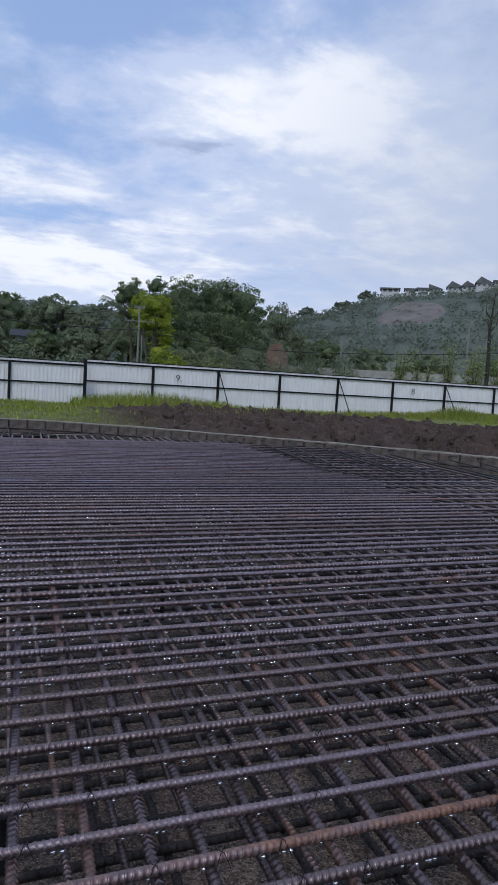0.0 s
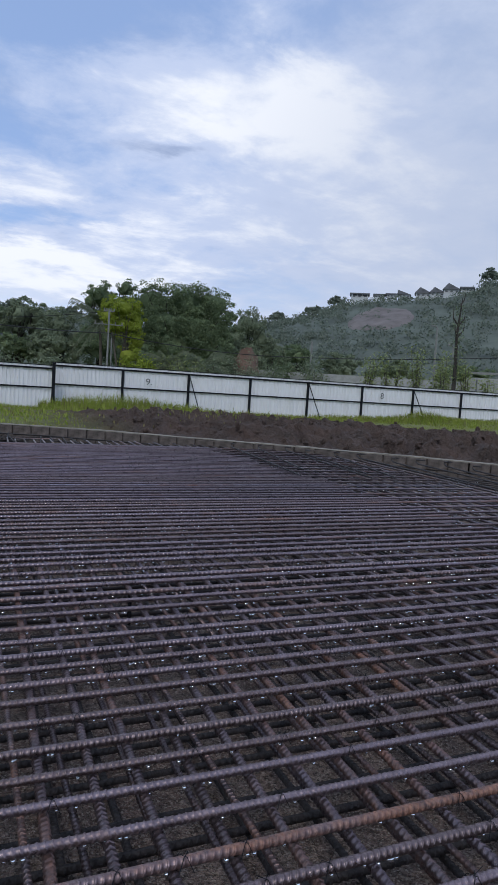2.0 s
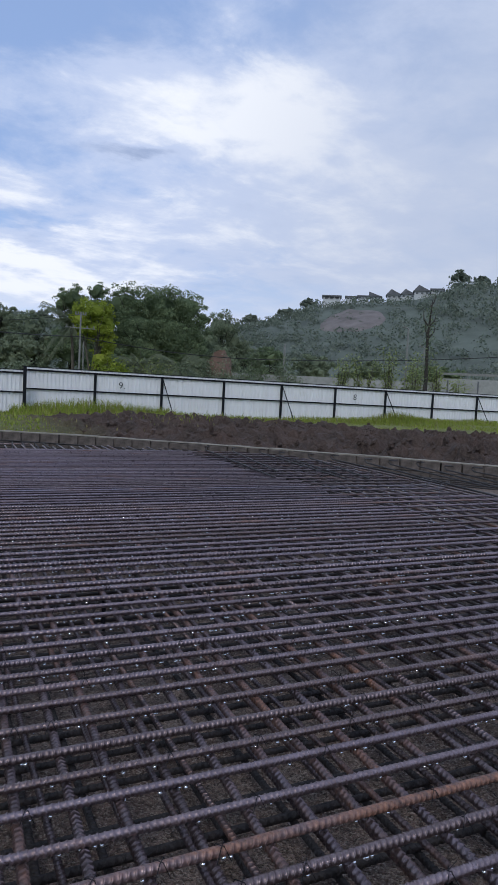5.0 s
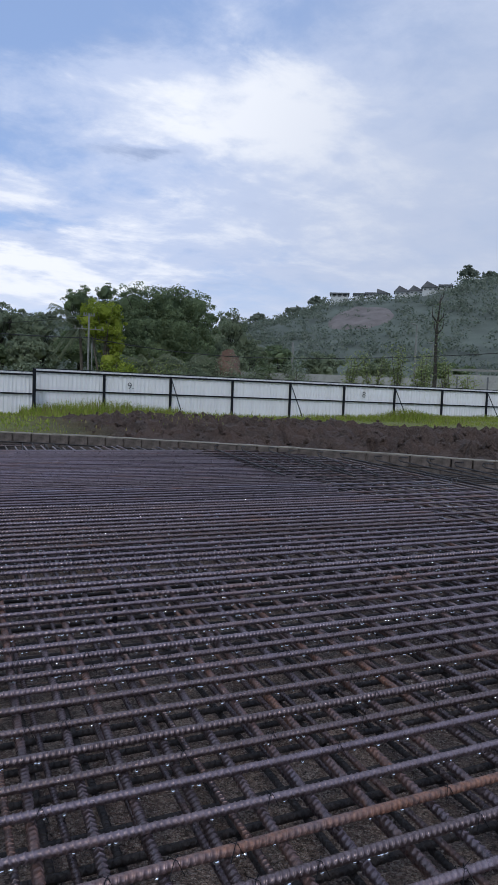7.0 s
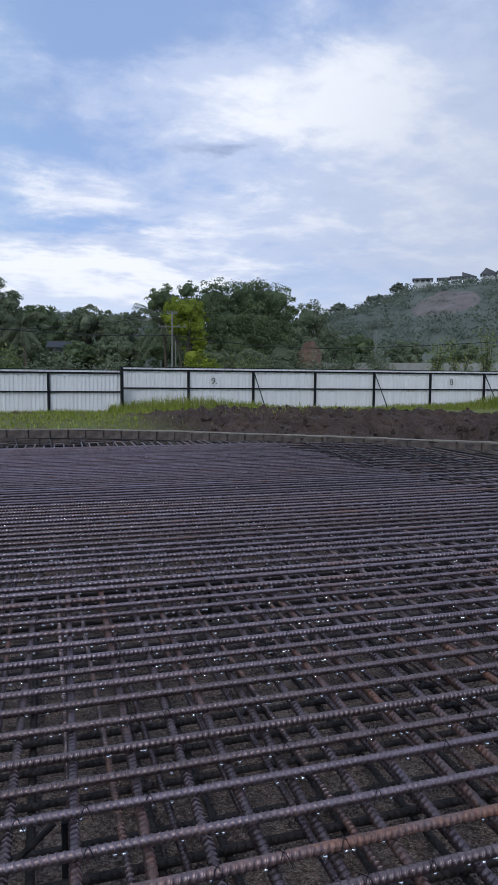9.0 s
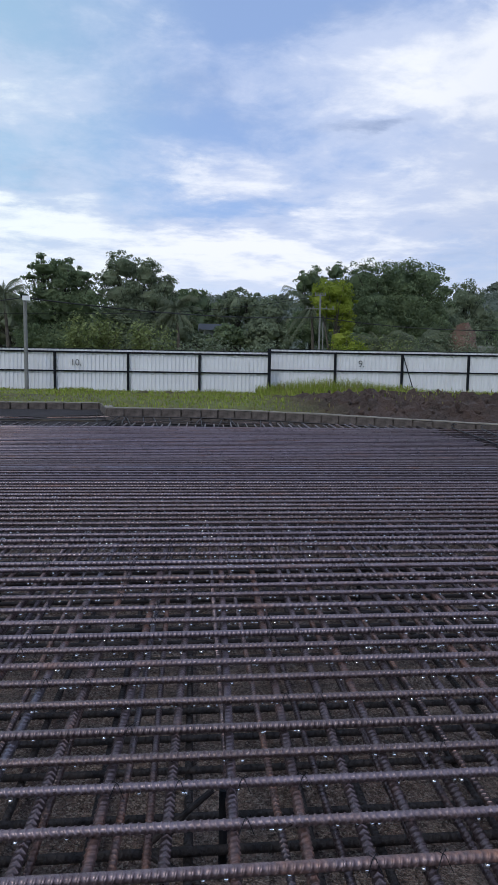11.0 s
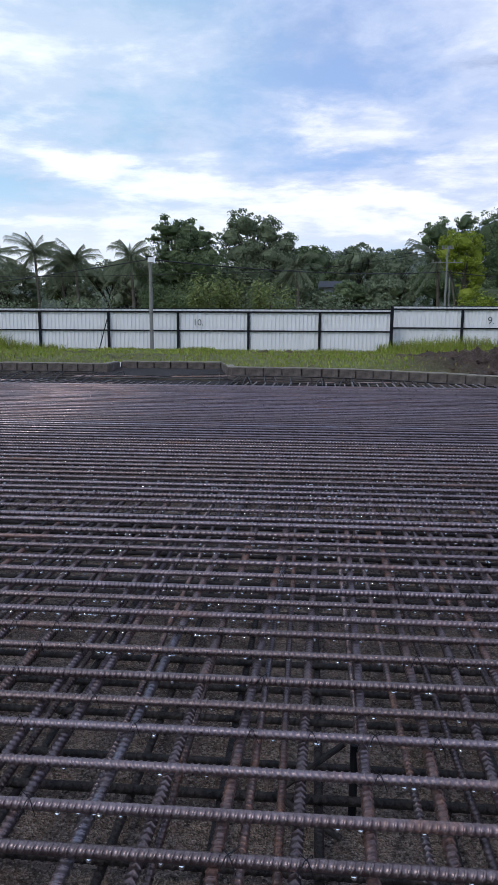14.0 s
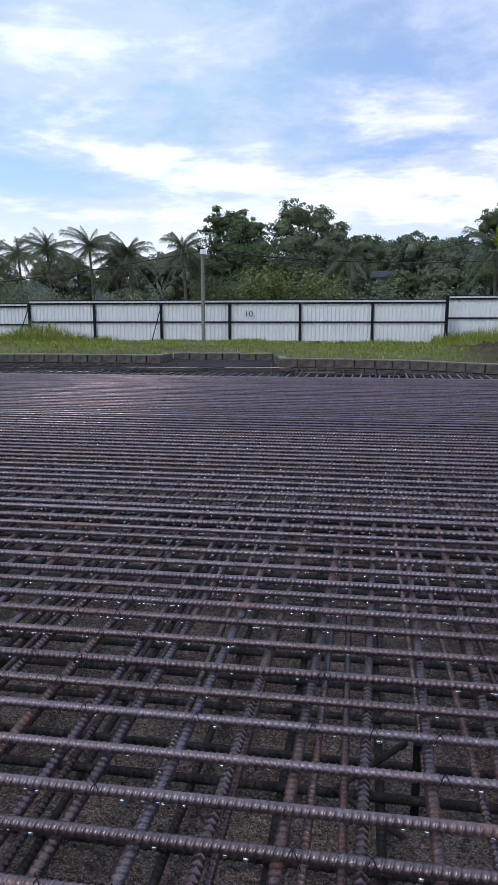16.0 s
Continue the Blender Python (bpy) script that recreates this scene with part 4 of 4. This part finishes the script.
limb_tree("umbrella_tree", "dark umbrella-layered tree with separate flat tiers", -8.9, 48.9,
          [(-0.7, 0, 7.4, 1.2, 0.6), (0.7, 0, 7.3, 1.2, 0.8), (-1.6, 0, 6.8, 0.9, 0.25), (0.6, 0, 6.5, 1.6, 0.7), (-0.3, 0, 5.6, 2.0, 0.7), (1.2, 0, 4.7, 2.2, 1.0), (-1.0, 0, 4.2, 2.0, 0.9), (0, 0, 2.6, 2.6, 1.3), (-1.0, 0, 8.2, 0.45, 0.28), (1.7, 0, 7.0, 1.1, 0.6), (2.1, 0, 5.6, 1.3, 0.9)], LEAF_DARK, 26000, 0.19, 6)
limb_tree("broadleaf_tree", "large leafy green tree with an open ragged top", -3.5, 51.8,
          [(-0.9, 0, 8.0, 1.4, 1.1), (0.6, 0, 7.5, 1.3, 1.1), (-1.9, 0, 7.2, 1.2, 0.9), (2.0, 0, 6.6, 1.2, 0.9), (-1.2, 0, 6.0, 1.8, 1.1), (1.0, 0, 5.8, 2.0, 1.2), (2.6, 0, 5.0, 0.9, 0.7), (-0.4, 0, 4.2, 2.6, 1.3), (0, 0, 2.4, 3.0, 1.3)], LEAF_MID, 32000, 0.19, 7)
# second row of trees that close the view behind the fence
ROW = [(-47, 62, 7.5, 6.0), (-41, 66, 8.0, 5.8), (-35.5, 63, 8.0, 6.8), (-29, 66, 8.0, 6.8), (-24, 70, 8.0, 7.2), (-19, 68, 7.0, 7.0), (-15.5, 64, 6.0, 6.8), (-12, 62, 7, 5.4), (-8, 66, 7, 5.6), (-2.2, 70, 6.5, 8.2), (1.6, 73, 7.0, 9.2), (5.6, 72, 6.5, 9.0), (8.6, 66, 6.0, 7.6),
       (3.6, 58, 5.0, 4.4), (-0.4, 57, 4.5, 4.6), (6.8, 54, 4.6, 4.6), (12.6, 52, 4.5, 4.2), (24.2, 60, 5.0, 5.6), (33.5, 72, 7.0, 7.4), (38.5, 76, 7.0, 7.2), (44, 74, 7.0, 6.6), (50, 70, 7, 6.0), (57, 66, 8, 6.0), (64, 60, 8, 6.0)]
for k, (x, y, w, h) in enumerate(ROW):
    limb_tree("broadleaf_tree", "rounded green tree in the belt behind the fence", x, y, blobs_auto(w, h, 100 + k), LEAF_PALM if k < 7 else (LEAF_MID, LEAF_DARK, LEAF_MID)[k % 3], 8500, 0.28, 200 + k)


def shrub(x, y, w, h, material, seed, label, leaves=900, size=0.22, stems=5):
    rng = random.Random(seed)
    ob = thing("shrub", label, "shrub", pose(x, y, 0), group="shrubs")
    g, c = Geo(), Geo()
    for k in range(stems):
        a = rng.uniform(0, 6.28)
        top = Vector((math.cos(a) * w * 0.4, math.sin(a) * w * 0.4, h * rng.uniform(0.7, 1.0)))
        g.tube([(0.1 * math.cos(a), 0.1 * math.sin(a), -0.1), top * 0.5 + Vector((0, 0, 0.2)), top], [0.05, 0.035, 0.01], 5)
        for _ in range(leaves // stems):
            s = rng.uniform(0.2, 1.05)
            p = top * s + Vector((rng.gauss(0, w * 0.15), rng.gauss(0, w * 0.15), rng.gauss(0, h * 0.07)))
            if p.z > 0.1:
                c.leaf(p, size * rng.uniform(0.6, 1.4), rng, 0.5)
    child("stem", g.mesh("stem", BARK), ob)
    child("crown", c.mesh("crown", material), ob)


SHRUBS = [(-5.3, 36, 1.6, 3.3, LEAF_PALE), (-4.1, 36.5, 1.5, 3.4, LEAF_PALE), (-1.7, 36, 2.0, 3.1, LEAF_PALE), (-0.6, 40, 2.4, 2.2, LEAF_MID), (1.6, 41, 3.0, 2.6, LEAF_MID), (4.4, 40, 2.8, 2.4, LEAF_MID),
          (-13.5, 40, 3.5, 2.6, LEAF_MID), (-18, 42, 4, 2.8, LEAF_MID), (-23, 42, 4, 2.8, LEAF_MID), (-28, 42, 4, 2.6, LEAF_MID), (-33, 42, 4, 2.6, LEAF_MID),
          (10.2, 41, 2.0, 3.0, LEAF_YELLOW), (13.6, 43, 3.6, 3.2, LEAF_PALE), (16.6, 43, 3.4, 2.8, LEAF_MID), (19.4, 44, 3.2, 2.6, LEAF_MID),
          (22.0, 40, 2.4, 3.6, LEAF_MID), (24.6, 38, 1.8, 3.8, LEAF_PALE), (26.2, 37.5, 1.6, 4.0, LEAF_PALE), (28.0, 37, 1.5, 5.2, LEAF_PALE), (29.6, 36, 1.6, 4.2, LEAF_PALE), (31.4, 36, 1.8, 3.6, LEAF_PALE), (27.2, 33.6, 1.4, 3.8, LEAF_PALE), (22.0, 53.5, 2.6, 4.4, LEAF_MID), (24.3, 53.0, 2.6, 3.5, LEAF_MID), (26.2, 54.5, 2.4, 4.6, LEAF_DARK), (33.4, 36, 2.0, 3.2, LEAF_PALE)]
for k, (x, y, w, h, mt) in enumerate(SHRUBS):
    shrub(x, y, w, h, mt, 300 + k, "leafy roadside shrub behind the fence", 2200 if mt is not LEAF_PALE else 2300 if x < 0 else 1000, 0.19)


def dead_tree(x, y, h, seed):
    rng = random.Random(seed)
    ob = thing("dead_tree", "slender nearly bare dark tree trunk behind the fence", "tree", pose(x, y, 0))
    g = Geo()
    top = Vector((0.15, 0, h))
    g.tube([(0, 0, -0.1), (0.05, 0, h * 0.35), (-0.05, 0, h * 0.7), top], [0.13, 0.11, 0.08, 0.02], 7)
    for k in range(5):
        s = rng.uniform(0.62, 0.95)
        a = rng.choice((0, math.pi)) + rng.uniform(-0.5, 0.5)
        p = Vector((0, 0, h * s))
        g.tube([p, p + Vector((math.cos(a) * 0.35, math.sin(a) * 0.3, 0.4)), p + Vector((math.cos(a) * 0.42, math.sin(a) * 0.3, 0.9))], [0.05, 0.035, 0.01], 5)
    child("trunk", g.mesh("trunk", BARK_DARK), ob)
    c = Geo()
    for _ in range(420):
        p = Vector((rng.gauss(0.03, 0.16), rng.gauss(0, 0.16), rng.uniform(0.3, 0.93) * h))
        c.leaf(p, 0.16 * rng.uniform(0.6, 1.3), rng, 0.5)
    child("crown", c.mesh("crown", LEAF_DARK), ob)


dead_tree(25.85, 30.9, 7.1, 9)


def palm(x, y, h, seed, spread=2.4, fronds=34):
    rng = random.Random(seed)
    ob = thing("coconut_palm", "coconut palm with drooping feathery fronds", "palm tree", pose(x, y, 0), group="palms")
    g = Geo()
    g.tube([(0, 0, -0.1), (0.2, 0, h * 0.4), (0.1, 0, h * 0.75), (0, 0, h)], [0.17, 0.12, 0.10, 0.10], 8)
    child("trunk", g.mesh("trunk", BARK), ob)
    for k in range(fronds):
        a = 6.283 * k / fronds + rng.uniform(-0.25, 0.25)
        lift = rng.uniform(-1.0, 1.5)
        ln = spread * rng.uniform(0.85, 1.15)
        rng_d = rng.random()
        c = Geo()
        pts = []
        for j in range(9):
            s = j / 8
            r = ln * s * math.cos(lift * (1 - 0.5 * s))
            z = ln * (math.sin(lift) * s - (0.30 + 0.22 * rng_d) * s * s)
            pts.append(Vector((math.cos(a) * r, math.sin(a) * r, h + z)))
        c.tube(pts, [0.035 * (1 - 0.9 * j / 8) + 0.004 for j in range(9)], 4)
        side = Vector((-math.sin(a), math.cos(a), 0))
        for j in range(46):
            s = 0.08 + 0.92 * j / 45
            f = s * 8
            i = min(7, int(f))
            p = pts[i].lerp(pts[i + 1], f - i)
            d = (pts[i + 1] - pts[i]).normalized()
            for sg in (-1, 1):
                tip = p + side * sg * 0.36 * math.sin(math.pi * min(1, 0.25 + 0.72 * s)) * spread / 2.4 + d * 0.30 + Vector((0, 0, -0.24 - rng.uniform(0, 0.26)))
                wd = d * 0.019
                c.add([p - wd, p + wd, tip], [(0, 1, 2)])
        child("frond", c.mesh("frond", LEAF_PALM), ob)


for k, (x, y, h, s) in enumerate([(-25.4, 54.8, 6.6, 2.3), (-22.2, 56.0, 7.0, 2.4), (-20.9, 58.5, 6.3, 2.1), (-19.2, 57.1, 6.4, 2.3), (-11.9, 46.8, 5.7, 1.9), (-28.6, 56, 6.6, 2.3), (-31.0, 55, 6.2, 2.3), (9.4, 50.5, 5.4, 2.2), (16.5, 47.0, 2.6, 1.9), (13.6, 46.5, 2.4, 1.8), (-0.6, 50.0, 5.0, 1.8)]):
    palm(x, y, h - (0.45 if h > 5.5 else 0), 400 + k, s)

# ---------------------------------------------------------------- hill, far woods and houses
RIDGE = [(-60, 13), (-30, 14), (-16, 16), (-8, 22), (-3, 26), (2.0, 28.5), (5.0, 27.5), (8.0, 28.5), (10.5, 25.5), (17.9, 24.0), (21.6, 26.5), (24.5, 30.0), (27.3, 33.8), (29.2, 36.2), (31.2, 39.6), (33.1, 41.6), (34.2, 42.1), (35.9, 43.2),
         (38.3, 44.0), (40.9, 45.8), (42.2, 47.6), (44.4, 48.0), (50, 49), (60, 46), (75, 30), (95, 12)]


def ridge(az):
    for (a, h), (b, k) in zip(RIDGE, RIDGE[1:]):
        if a <= az <= b:
            return h + (k - h) * (az - a) / (b - a)
    return 6.0


def hill_z(az, r):
    top = ridge(az) - 4.6
    s = smoothstep(95, 270, r)
    fall = 1 - smoothstep(300, 600, r)
    return top * s * fall + 1.5 * noise.noise(Vector((az * 0.2, r * 0.03, 0))) * s


def build_hill():
    vs, fs = [], []
    azs = [-60 + 1.0 * k for k in range(156)]
    rs = [85 + 8 * k for k in range(30)] + [340, 380, 440, 520, 620]
    for r in rs:
        for az in azs:
            a = radians(az)
            vs.append((r * math.sin(a), r * math.cos(a), hill_z(az, r) - (0.6 if r < 100 else 0)))
    n = len(azs)
    fs = [(j * n + i, j * n + i + 1, (j + 1) * n + i + 1, (j + 1) * n + i) for j in range(len(rs) - 1) for i in range(n - 1)]
    # The scrub's grey-green carries the same painted haze as the woods.
    tagged(new("hill", mesh_from("hill", vs, fs, plain("haze_tinted_scrub", (0.088, 0.104, 0.086), 0.95, 0, 0.35, 0.08, 0.8), True)), "long wooded hill rising behind the road", "hill", kind="structure")
    rng = random.Random(51)
    verts, faces, count = [], [], 0
    gen = np.random.default_rng(51)
    for _ in range(5600):
        az, r = rng.uniform(-40, 62), 98 + 190 * rng.random() ** 0.62
        bare = (31.0 < az < 36.8 and 180 < r < 216) or (31.0 < az < 41.5 and r > 243)
        if bare and rng.random() < 0.6:
            continue
        a = radians(az)
        h = rng.uniform(1.3, 3.6) * (0.55 + r / 500) * (0.5 if bare or (31 < az < 41.5 and r > 225) else 1.0)
        foot = np.array([r * math.sin(a), r * math.cos(a), hill_z(az, r) + 0.25 * h])
        ext = np.array([h * 0.8, h * 0.8, h * rng.uniform(0.5, 0.8)])
        d = unit(gen.normal(size=(34, 3)) + np.array([0, -0.4, 0.6]))
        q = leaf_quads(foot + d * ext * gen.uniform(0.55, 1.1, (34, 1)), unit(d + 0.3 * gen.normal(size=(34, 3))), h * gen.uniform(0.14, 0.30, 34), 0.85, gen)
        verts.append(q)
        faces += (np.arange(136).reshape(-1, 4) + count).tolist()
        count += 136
    tagged(new("hillside_woods", mesh_from("hillside_woods", np.concatenate(verts).tolist(), faces, LEAF_HAZED)), "dense green woods covering the hillside, haze put into their colour", "woods", kind="stuff")
    # single crowns on the skyline
    for k, (az, r, h) in enumerate(((42.2, 262, 6.5), (43.8, 262, 5.0), (37.2, 266, 4.0), (28.2, 262, 5.0), (30.2, 262, 5.5), (25.2, 260, 5.0), (4.0, 230, 5.0), (8.4, 230, 4.0), (45.5, 262, 5))):
        a = radians(az)
        z = hill_z(az, r) - 0.3
        ob = limb_tree("hilltop_tree", "single tree crown on the hill's skyline", r * math.sin(a), r * math.cos(a), [(0, 0, h * 0.8, h * 0.55, h * 0.28), (-h * 0.4, 0, h * 0.6, h * 0.35, h * 0.2), (h * 0.4, 0, h * 0.65, h * 0.4, h * 0.2)], LEAF_HAZED, 420, 1.2, 500 + k, 0.3)
        ob.matrix_basis = pose(r * math.sin(a), r * math.cos(a), z)


build_hill()


def house(az, r, w, d, h, roof, label, roof_mat=ROOF_DARK, lift=0.0, turn=None, open_front=False):
    a = radians(az)
    z = hill_z(az, r) + 1.7 + lift if r > 100 else 0
    if r > 100:
        w, h = w * 0.78, h * 0.6
    ob = thing("house", label, "house", pose(r * math.sin(a), r * math.cos(a), z, 0, 0, -az if turn is None else turn), group="hill houses" if r > 100 else "")
    g = Geo()
    if open_front:
        g.box(-w / 2, 0, -3, w / 2, d, h * 0.55)
        for k in range(4):
            x = -w / 2 + 0.3 + (w - 0.6) * k / 3
            g.box(x - 0.2, -0.2, h * 0.5, x + 0.2, 0.2, h)
    else:
        g.box(-w / 2, 0, -4, w / 2, d, h)
    child("wall", g.mesh("wall", HOUSE_WALL), ob)
    for k in range(3):
        g = Geo()
        x = -w * 0.33 + w * 0.33 * k
        g.box(x - w * 0.08, -0.06, h * 0.35, x + w * 0.08, 0.02, h * 0.75)
        child("window", g.mesh("window", ROOF_DARK), ob)
    g = Geo()
    o = 0.5
    if roof == "flat":
        g.box(-w / 2 - o, -o, h, w / 2 + o, d + o, h + 0.5)
    elif roof == "peak":
        t, ax = h + w * 0.42, -w * 0.22
        g.add([(-w / 2 - o, -o, h), (w / 2 + o, -o, h), (w / 2 + o, d + o, h), (-w / 2 - o, d + o, h), (ax, -o, t), (ax, d + o, t)], [(0, 1, 4), (3, 5, 2), (0, 4, 5, 3), (1, 2, 5, 4), (0, 3, 2, 1)])
    elif roof == "shed":
        g.add([(-w / 2 - o, -o, h), (w / 2 + o, -o, h), (w / 2 + o, d + o, h), (-w / 2 - o, d + o, h), (-w / 2 - o, -o, h + 1.7), (-w / 2 - o, d + o, h + 1.7)],
              [(0, 1, 4), (3, 5, 2), (0, 4, 5, 3), (1, 2, 5, 4), (0, 3, 2, 1)])
    else:
        t = h + w * 0.28
        g.add([(-w / 2 - o, -o, h), (w / 2 + o, -o, h), (w / 2 + o, d + o, h), (-w / 2 - o, d + o, h), (0, -o, t), (0, d + o, t)], [(0, 1, 4), (3, 5, 2), (0, 4, 5, 3), (1, 2, 5, 4), (0, 3, 2, 1)])
    child("roof", g.mesh("roof", roof_mat), ob)


house(32.0, 254, 8, 6, 2.4, "flat", "open-sided pale hillside house with a flat dark roof", lift=0.6, open_front=True)
house(33.6, 254, 4.5, 5, 1.6, "flat", "small pale hillside house beside the open one")
house(34.6, 254, 4.6, 5, 1.5, "flat", "small dark-roofed hilltop house")
house(35.6, 254, 5.0, 6, 1.8, "shed", "low hilltop house with a dark sloping roof", lift=-0.6)
house(37.1, 254, 6.6, 6, 2.2, "peak", "steep dark-roofed hilltop house", lift=-0.5)
house(38.2, 252, 6.0, 6, 2.2, "peak", "middle hilltop house with a steep dark roof", lift=-0.6)
house(39.3, 250, 6.8, 6, 2.4, "peak", "white hilltop house with a steep dark roof", lift=-0.6)
house(40.5, 252, 5.2, 6, 1.6, "flat", "long pale hilltop house with a low roof", lift=-0.9)
house(2.6, 60.0, 1.9, 3, 4.0, "flat", "half-hidden house with a pale blue sheet roof among the trees", ROOF_PALE, turn=0)
house(6.9, 66.0, 2.6, 3, 4.0, "flat", "half-hidden low house with a pale roof among the trees", ROOF_PALE, turn=0)


def patch(name, label, az0, az1, r0, r1, lift, material, seed):
    vs = []
    n, m = 26, 12
    for j in range(m + 1):
        for i in range(n + 1):
            u, v = i / n, j / m
            az, r = az0 + (az1 - az0) * u, r0 + (r1 - r0) * v
            edge = 2.0 * (0.5 - abs(0.5 - v)) * 2 * (0.5 - abs(0.5 - u))
            a = radians(az)
            z = hill_z(az, r) - 0.8 + min(lift, lift * 4 * edge) + 0.6 * noise.noise(Vector((az, r * 0.1, seed)))
            vs.append((r * math.sin(a), r * math.cos(a), z))
    fs = [(j * (n + 1) + i, j * (n + 1) + i + 1, (j + 1) * (n + 1) + i + 1, (j + 1) * (n + 1) + i) for j in range(m) for i in range(n)]
    tagged(new(name, mesh_from(name, vs, fs, material, True)), label, "earth bank", kind="structure")


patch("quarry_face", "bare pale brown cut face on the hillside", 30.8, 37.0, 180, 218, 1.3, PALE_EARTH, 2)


def build_bank():
    g = Geo()
    vs = []
    for j in range(9):
        for i in range(17):
            u, v = i / 16, j / 8
            vs.append((22.9 + 2.6 * u, 56.5 - 0.5 * math.sin(math.pi * u) + 1.2 * v + 0.4 * noise.noise(Vector((u * 5, v * 4, 1))), 5.0 * v * (0.75 + 0.25 * math.sin(3.1 * u) + 0.12 * noise.noise(Vector((u * 7, 2, 2))))))
    g.add(vs, [(j * 17 + i, j * 17 + i + 1, (j + 1) * 17 + i + 1, (j + 1) * 17 + i) for j in range(8) for i in range(16)])
    tagged(new("earth_bank", g.mesh("earth_bank", RED_EARTH, True)), "bare reddish earth bank between the trees", "earth bank", kind="structure")


build_bank()


def build_road():
    root = thing("road_wall", "pale concrete road embankment wall with a steel guard rail", "wall", kind="structure")
    g = Geo()
    m = pose(41.5, 44.5, 0, 0, 0, -43)
    g.box(-2.2, 0, -0.1, 26, 0.6, 3.35, m)
    child("parapet", g.mesh("parapet", CONCRETE), root)
    g = Geo()
    g.box(-2.2, -0.05, 3.65, 26, 0.05, 3.85, m)
    for k in range(13):
        g.box(-1.9 + 2.1 * k, 0.05, 3.3, -1.8 + 2.1 * k, 0.15, 3.8, m)
    child("guard_rail", g.mesh("guard_rail", LAMP_GREY), root)
    for k in range(11):
        g = Geo()
        g.box(-1.4 + 2.5 * k, -0.025, -0.1, -1.27 + 2.5 * k, 0.01, 3.2, m)
        child("joint", g.mesh("joint", ROOF_DARK), root)
    far = thing("road_barrier", "long pale roadside barrier half hidden by shrubs", "barrier", kind="structure")
    g = Geo()
    m = pose(24.0, 58.0, 0, 0, 0, -33)
    g.box(0, 0, -0.1, 22, 0.5, 3.0, m)
    child("barrier", g.mesh("barrier", CONCRETE), far)


build_road()

# ---------------------------------------------------------------- grass, weeds and the wet sheet


def build_grass():
    rng = random.Random(61)
    g, dry = Geo(), Geo()

    def blade(geo, x, y, z, h, w):
        a = rng.uniform(0, 6.28)
        dx, dy = math.cos(a), math.sin(a)
        lean = rng.uniform(0.1, 0.95) * h
        b = Vector((x, y, z))
        s = Vector((-dy, dx, 0)) * w
        mid = b + Vector((dx * lean * 0.35, dy * lean * 0.35, h * 0.6))
        tip = b + Vector((dx * lean, dy * lean, h))
        geo.add([b - s, b + s, mid + s * 0.7, mid - s * 0.7, tip], [(0, 1, 2, 3), (3, 2, 4)])

    count = 0
    while count < 95000:
        x, y = rng.uniform(-24, 40), rng.uniform(14.5, 31)
        v = Vector((x, y)) - CENTRE
        fy = 30.2 - 0.058 * (x - 6.7) if x > 3.6 else 29.55
        if y > fy - 0.06:
            continue
        # distance outside the wall, along the ray from the centre
        d = edge_distance(v)
        if d < 0.22:
            continue
        h, s = heap(x, y, d)
        patch_n = noise.noise(Vector((x * 0.45, y * 0.45, 9)))
        keep = (1 - 0.97 * s) * (0.55 + 0.6 * patch_n)
        if s > 0.62:
            keep = 0.20 if patch_n > 0.15 else 0.06
        keep += 0.6 * smoothstep(3.5, 0.5, fy - y)
        if rng.random() > keep:
            continue
        tall = 0.07 + 0.10 * max(0, patch_n)
        near_fence = smoothstep(4.0, 0.3, fy - y)
        if x > 3.0:
            tall += near_fence * ((0.26 if x < 10 else 0.12) + 0.30 * math.exp(-((x - 6.6) / 2.4) ** 2) + 0.30 * math.exp(-((x - 22.2) / 0.9) ** 2))
        elif x < -10.5:
            tall += near_fence * 0.22 + 0.65 * math.exp(-((x + 14.0) / 1.2) ** 2) * near_fence
        else:
            tall += 0.06 * near_fence
        z = TOP - 0.03 + h
        blade(dry if rng.random() < (0.6 if s > 0.5 else 0.16) else g, x, y, z, tall * rng.uniform(0.55, 1.35), 0.009 + 0.011 * rng.random())
        count += 1
    tagged(new("grass", g.mesh("grass", GRASS)), "rough green grass and weeds along the fence", "grass", kind="stuff")
    tagged(new("dry_grass", dry.mesh("dry_grass", HAY)), "dry yellow grass stalks among the green", "grass", kind="stuff")


build_grass()


def build_tarp():
    g = Geo()
    n, m = 24, 12
    vs = []
    for j in range(m + 1):
        for i in range(n + 1):
            u, v = i / n, j / m
            x, y = -5.1 + 3.4 * u, 14.4 + 2.8 * v
            vs.append((x, y, -0.24 + 0.17 * v + 0.02 * noise.noise(Vector((x * 2, y * 2, 4)))))
    g.add(vs, [(j * (n + 1) + i, j * (n + 1) + i + 1, (j + 1) * (n + 1) + i + 1, (j + 1) * (n + 1) + i) for j in range(m) for i in range(n)])
    ob = tagged(new("plastic_sheet", g.mesh("plastic_sheet", TARP, True)), "dark wet plastic sheet lying on a slope in the wall's recess", "sheet")
    ob.modifiers.new("thickness", "SOLIDIFY").thickness = 0.004
    g = Geo()
    g.box(-4.9, 15.15, -0.205, -1.9, 15.25, -0.155)
    tagged(new("timber_batten", g.mesh("timber_batten", BARK)), "long grey timber batten weighing down the plastic sheet", "batten")


build_tarp()
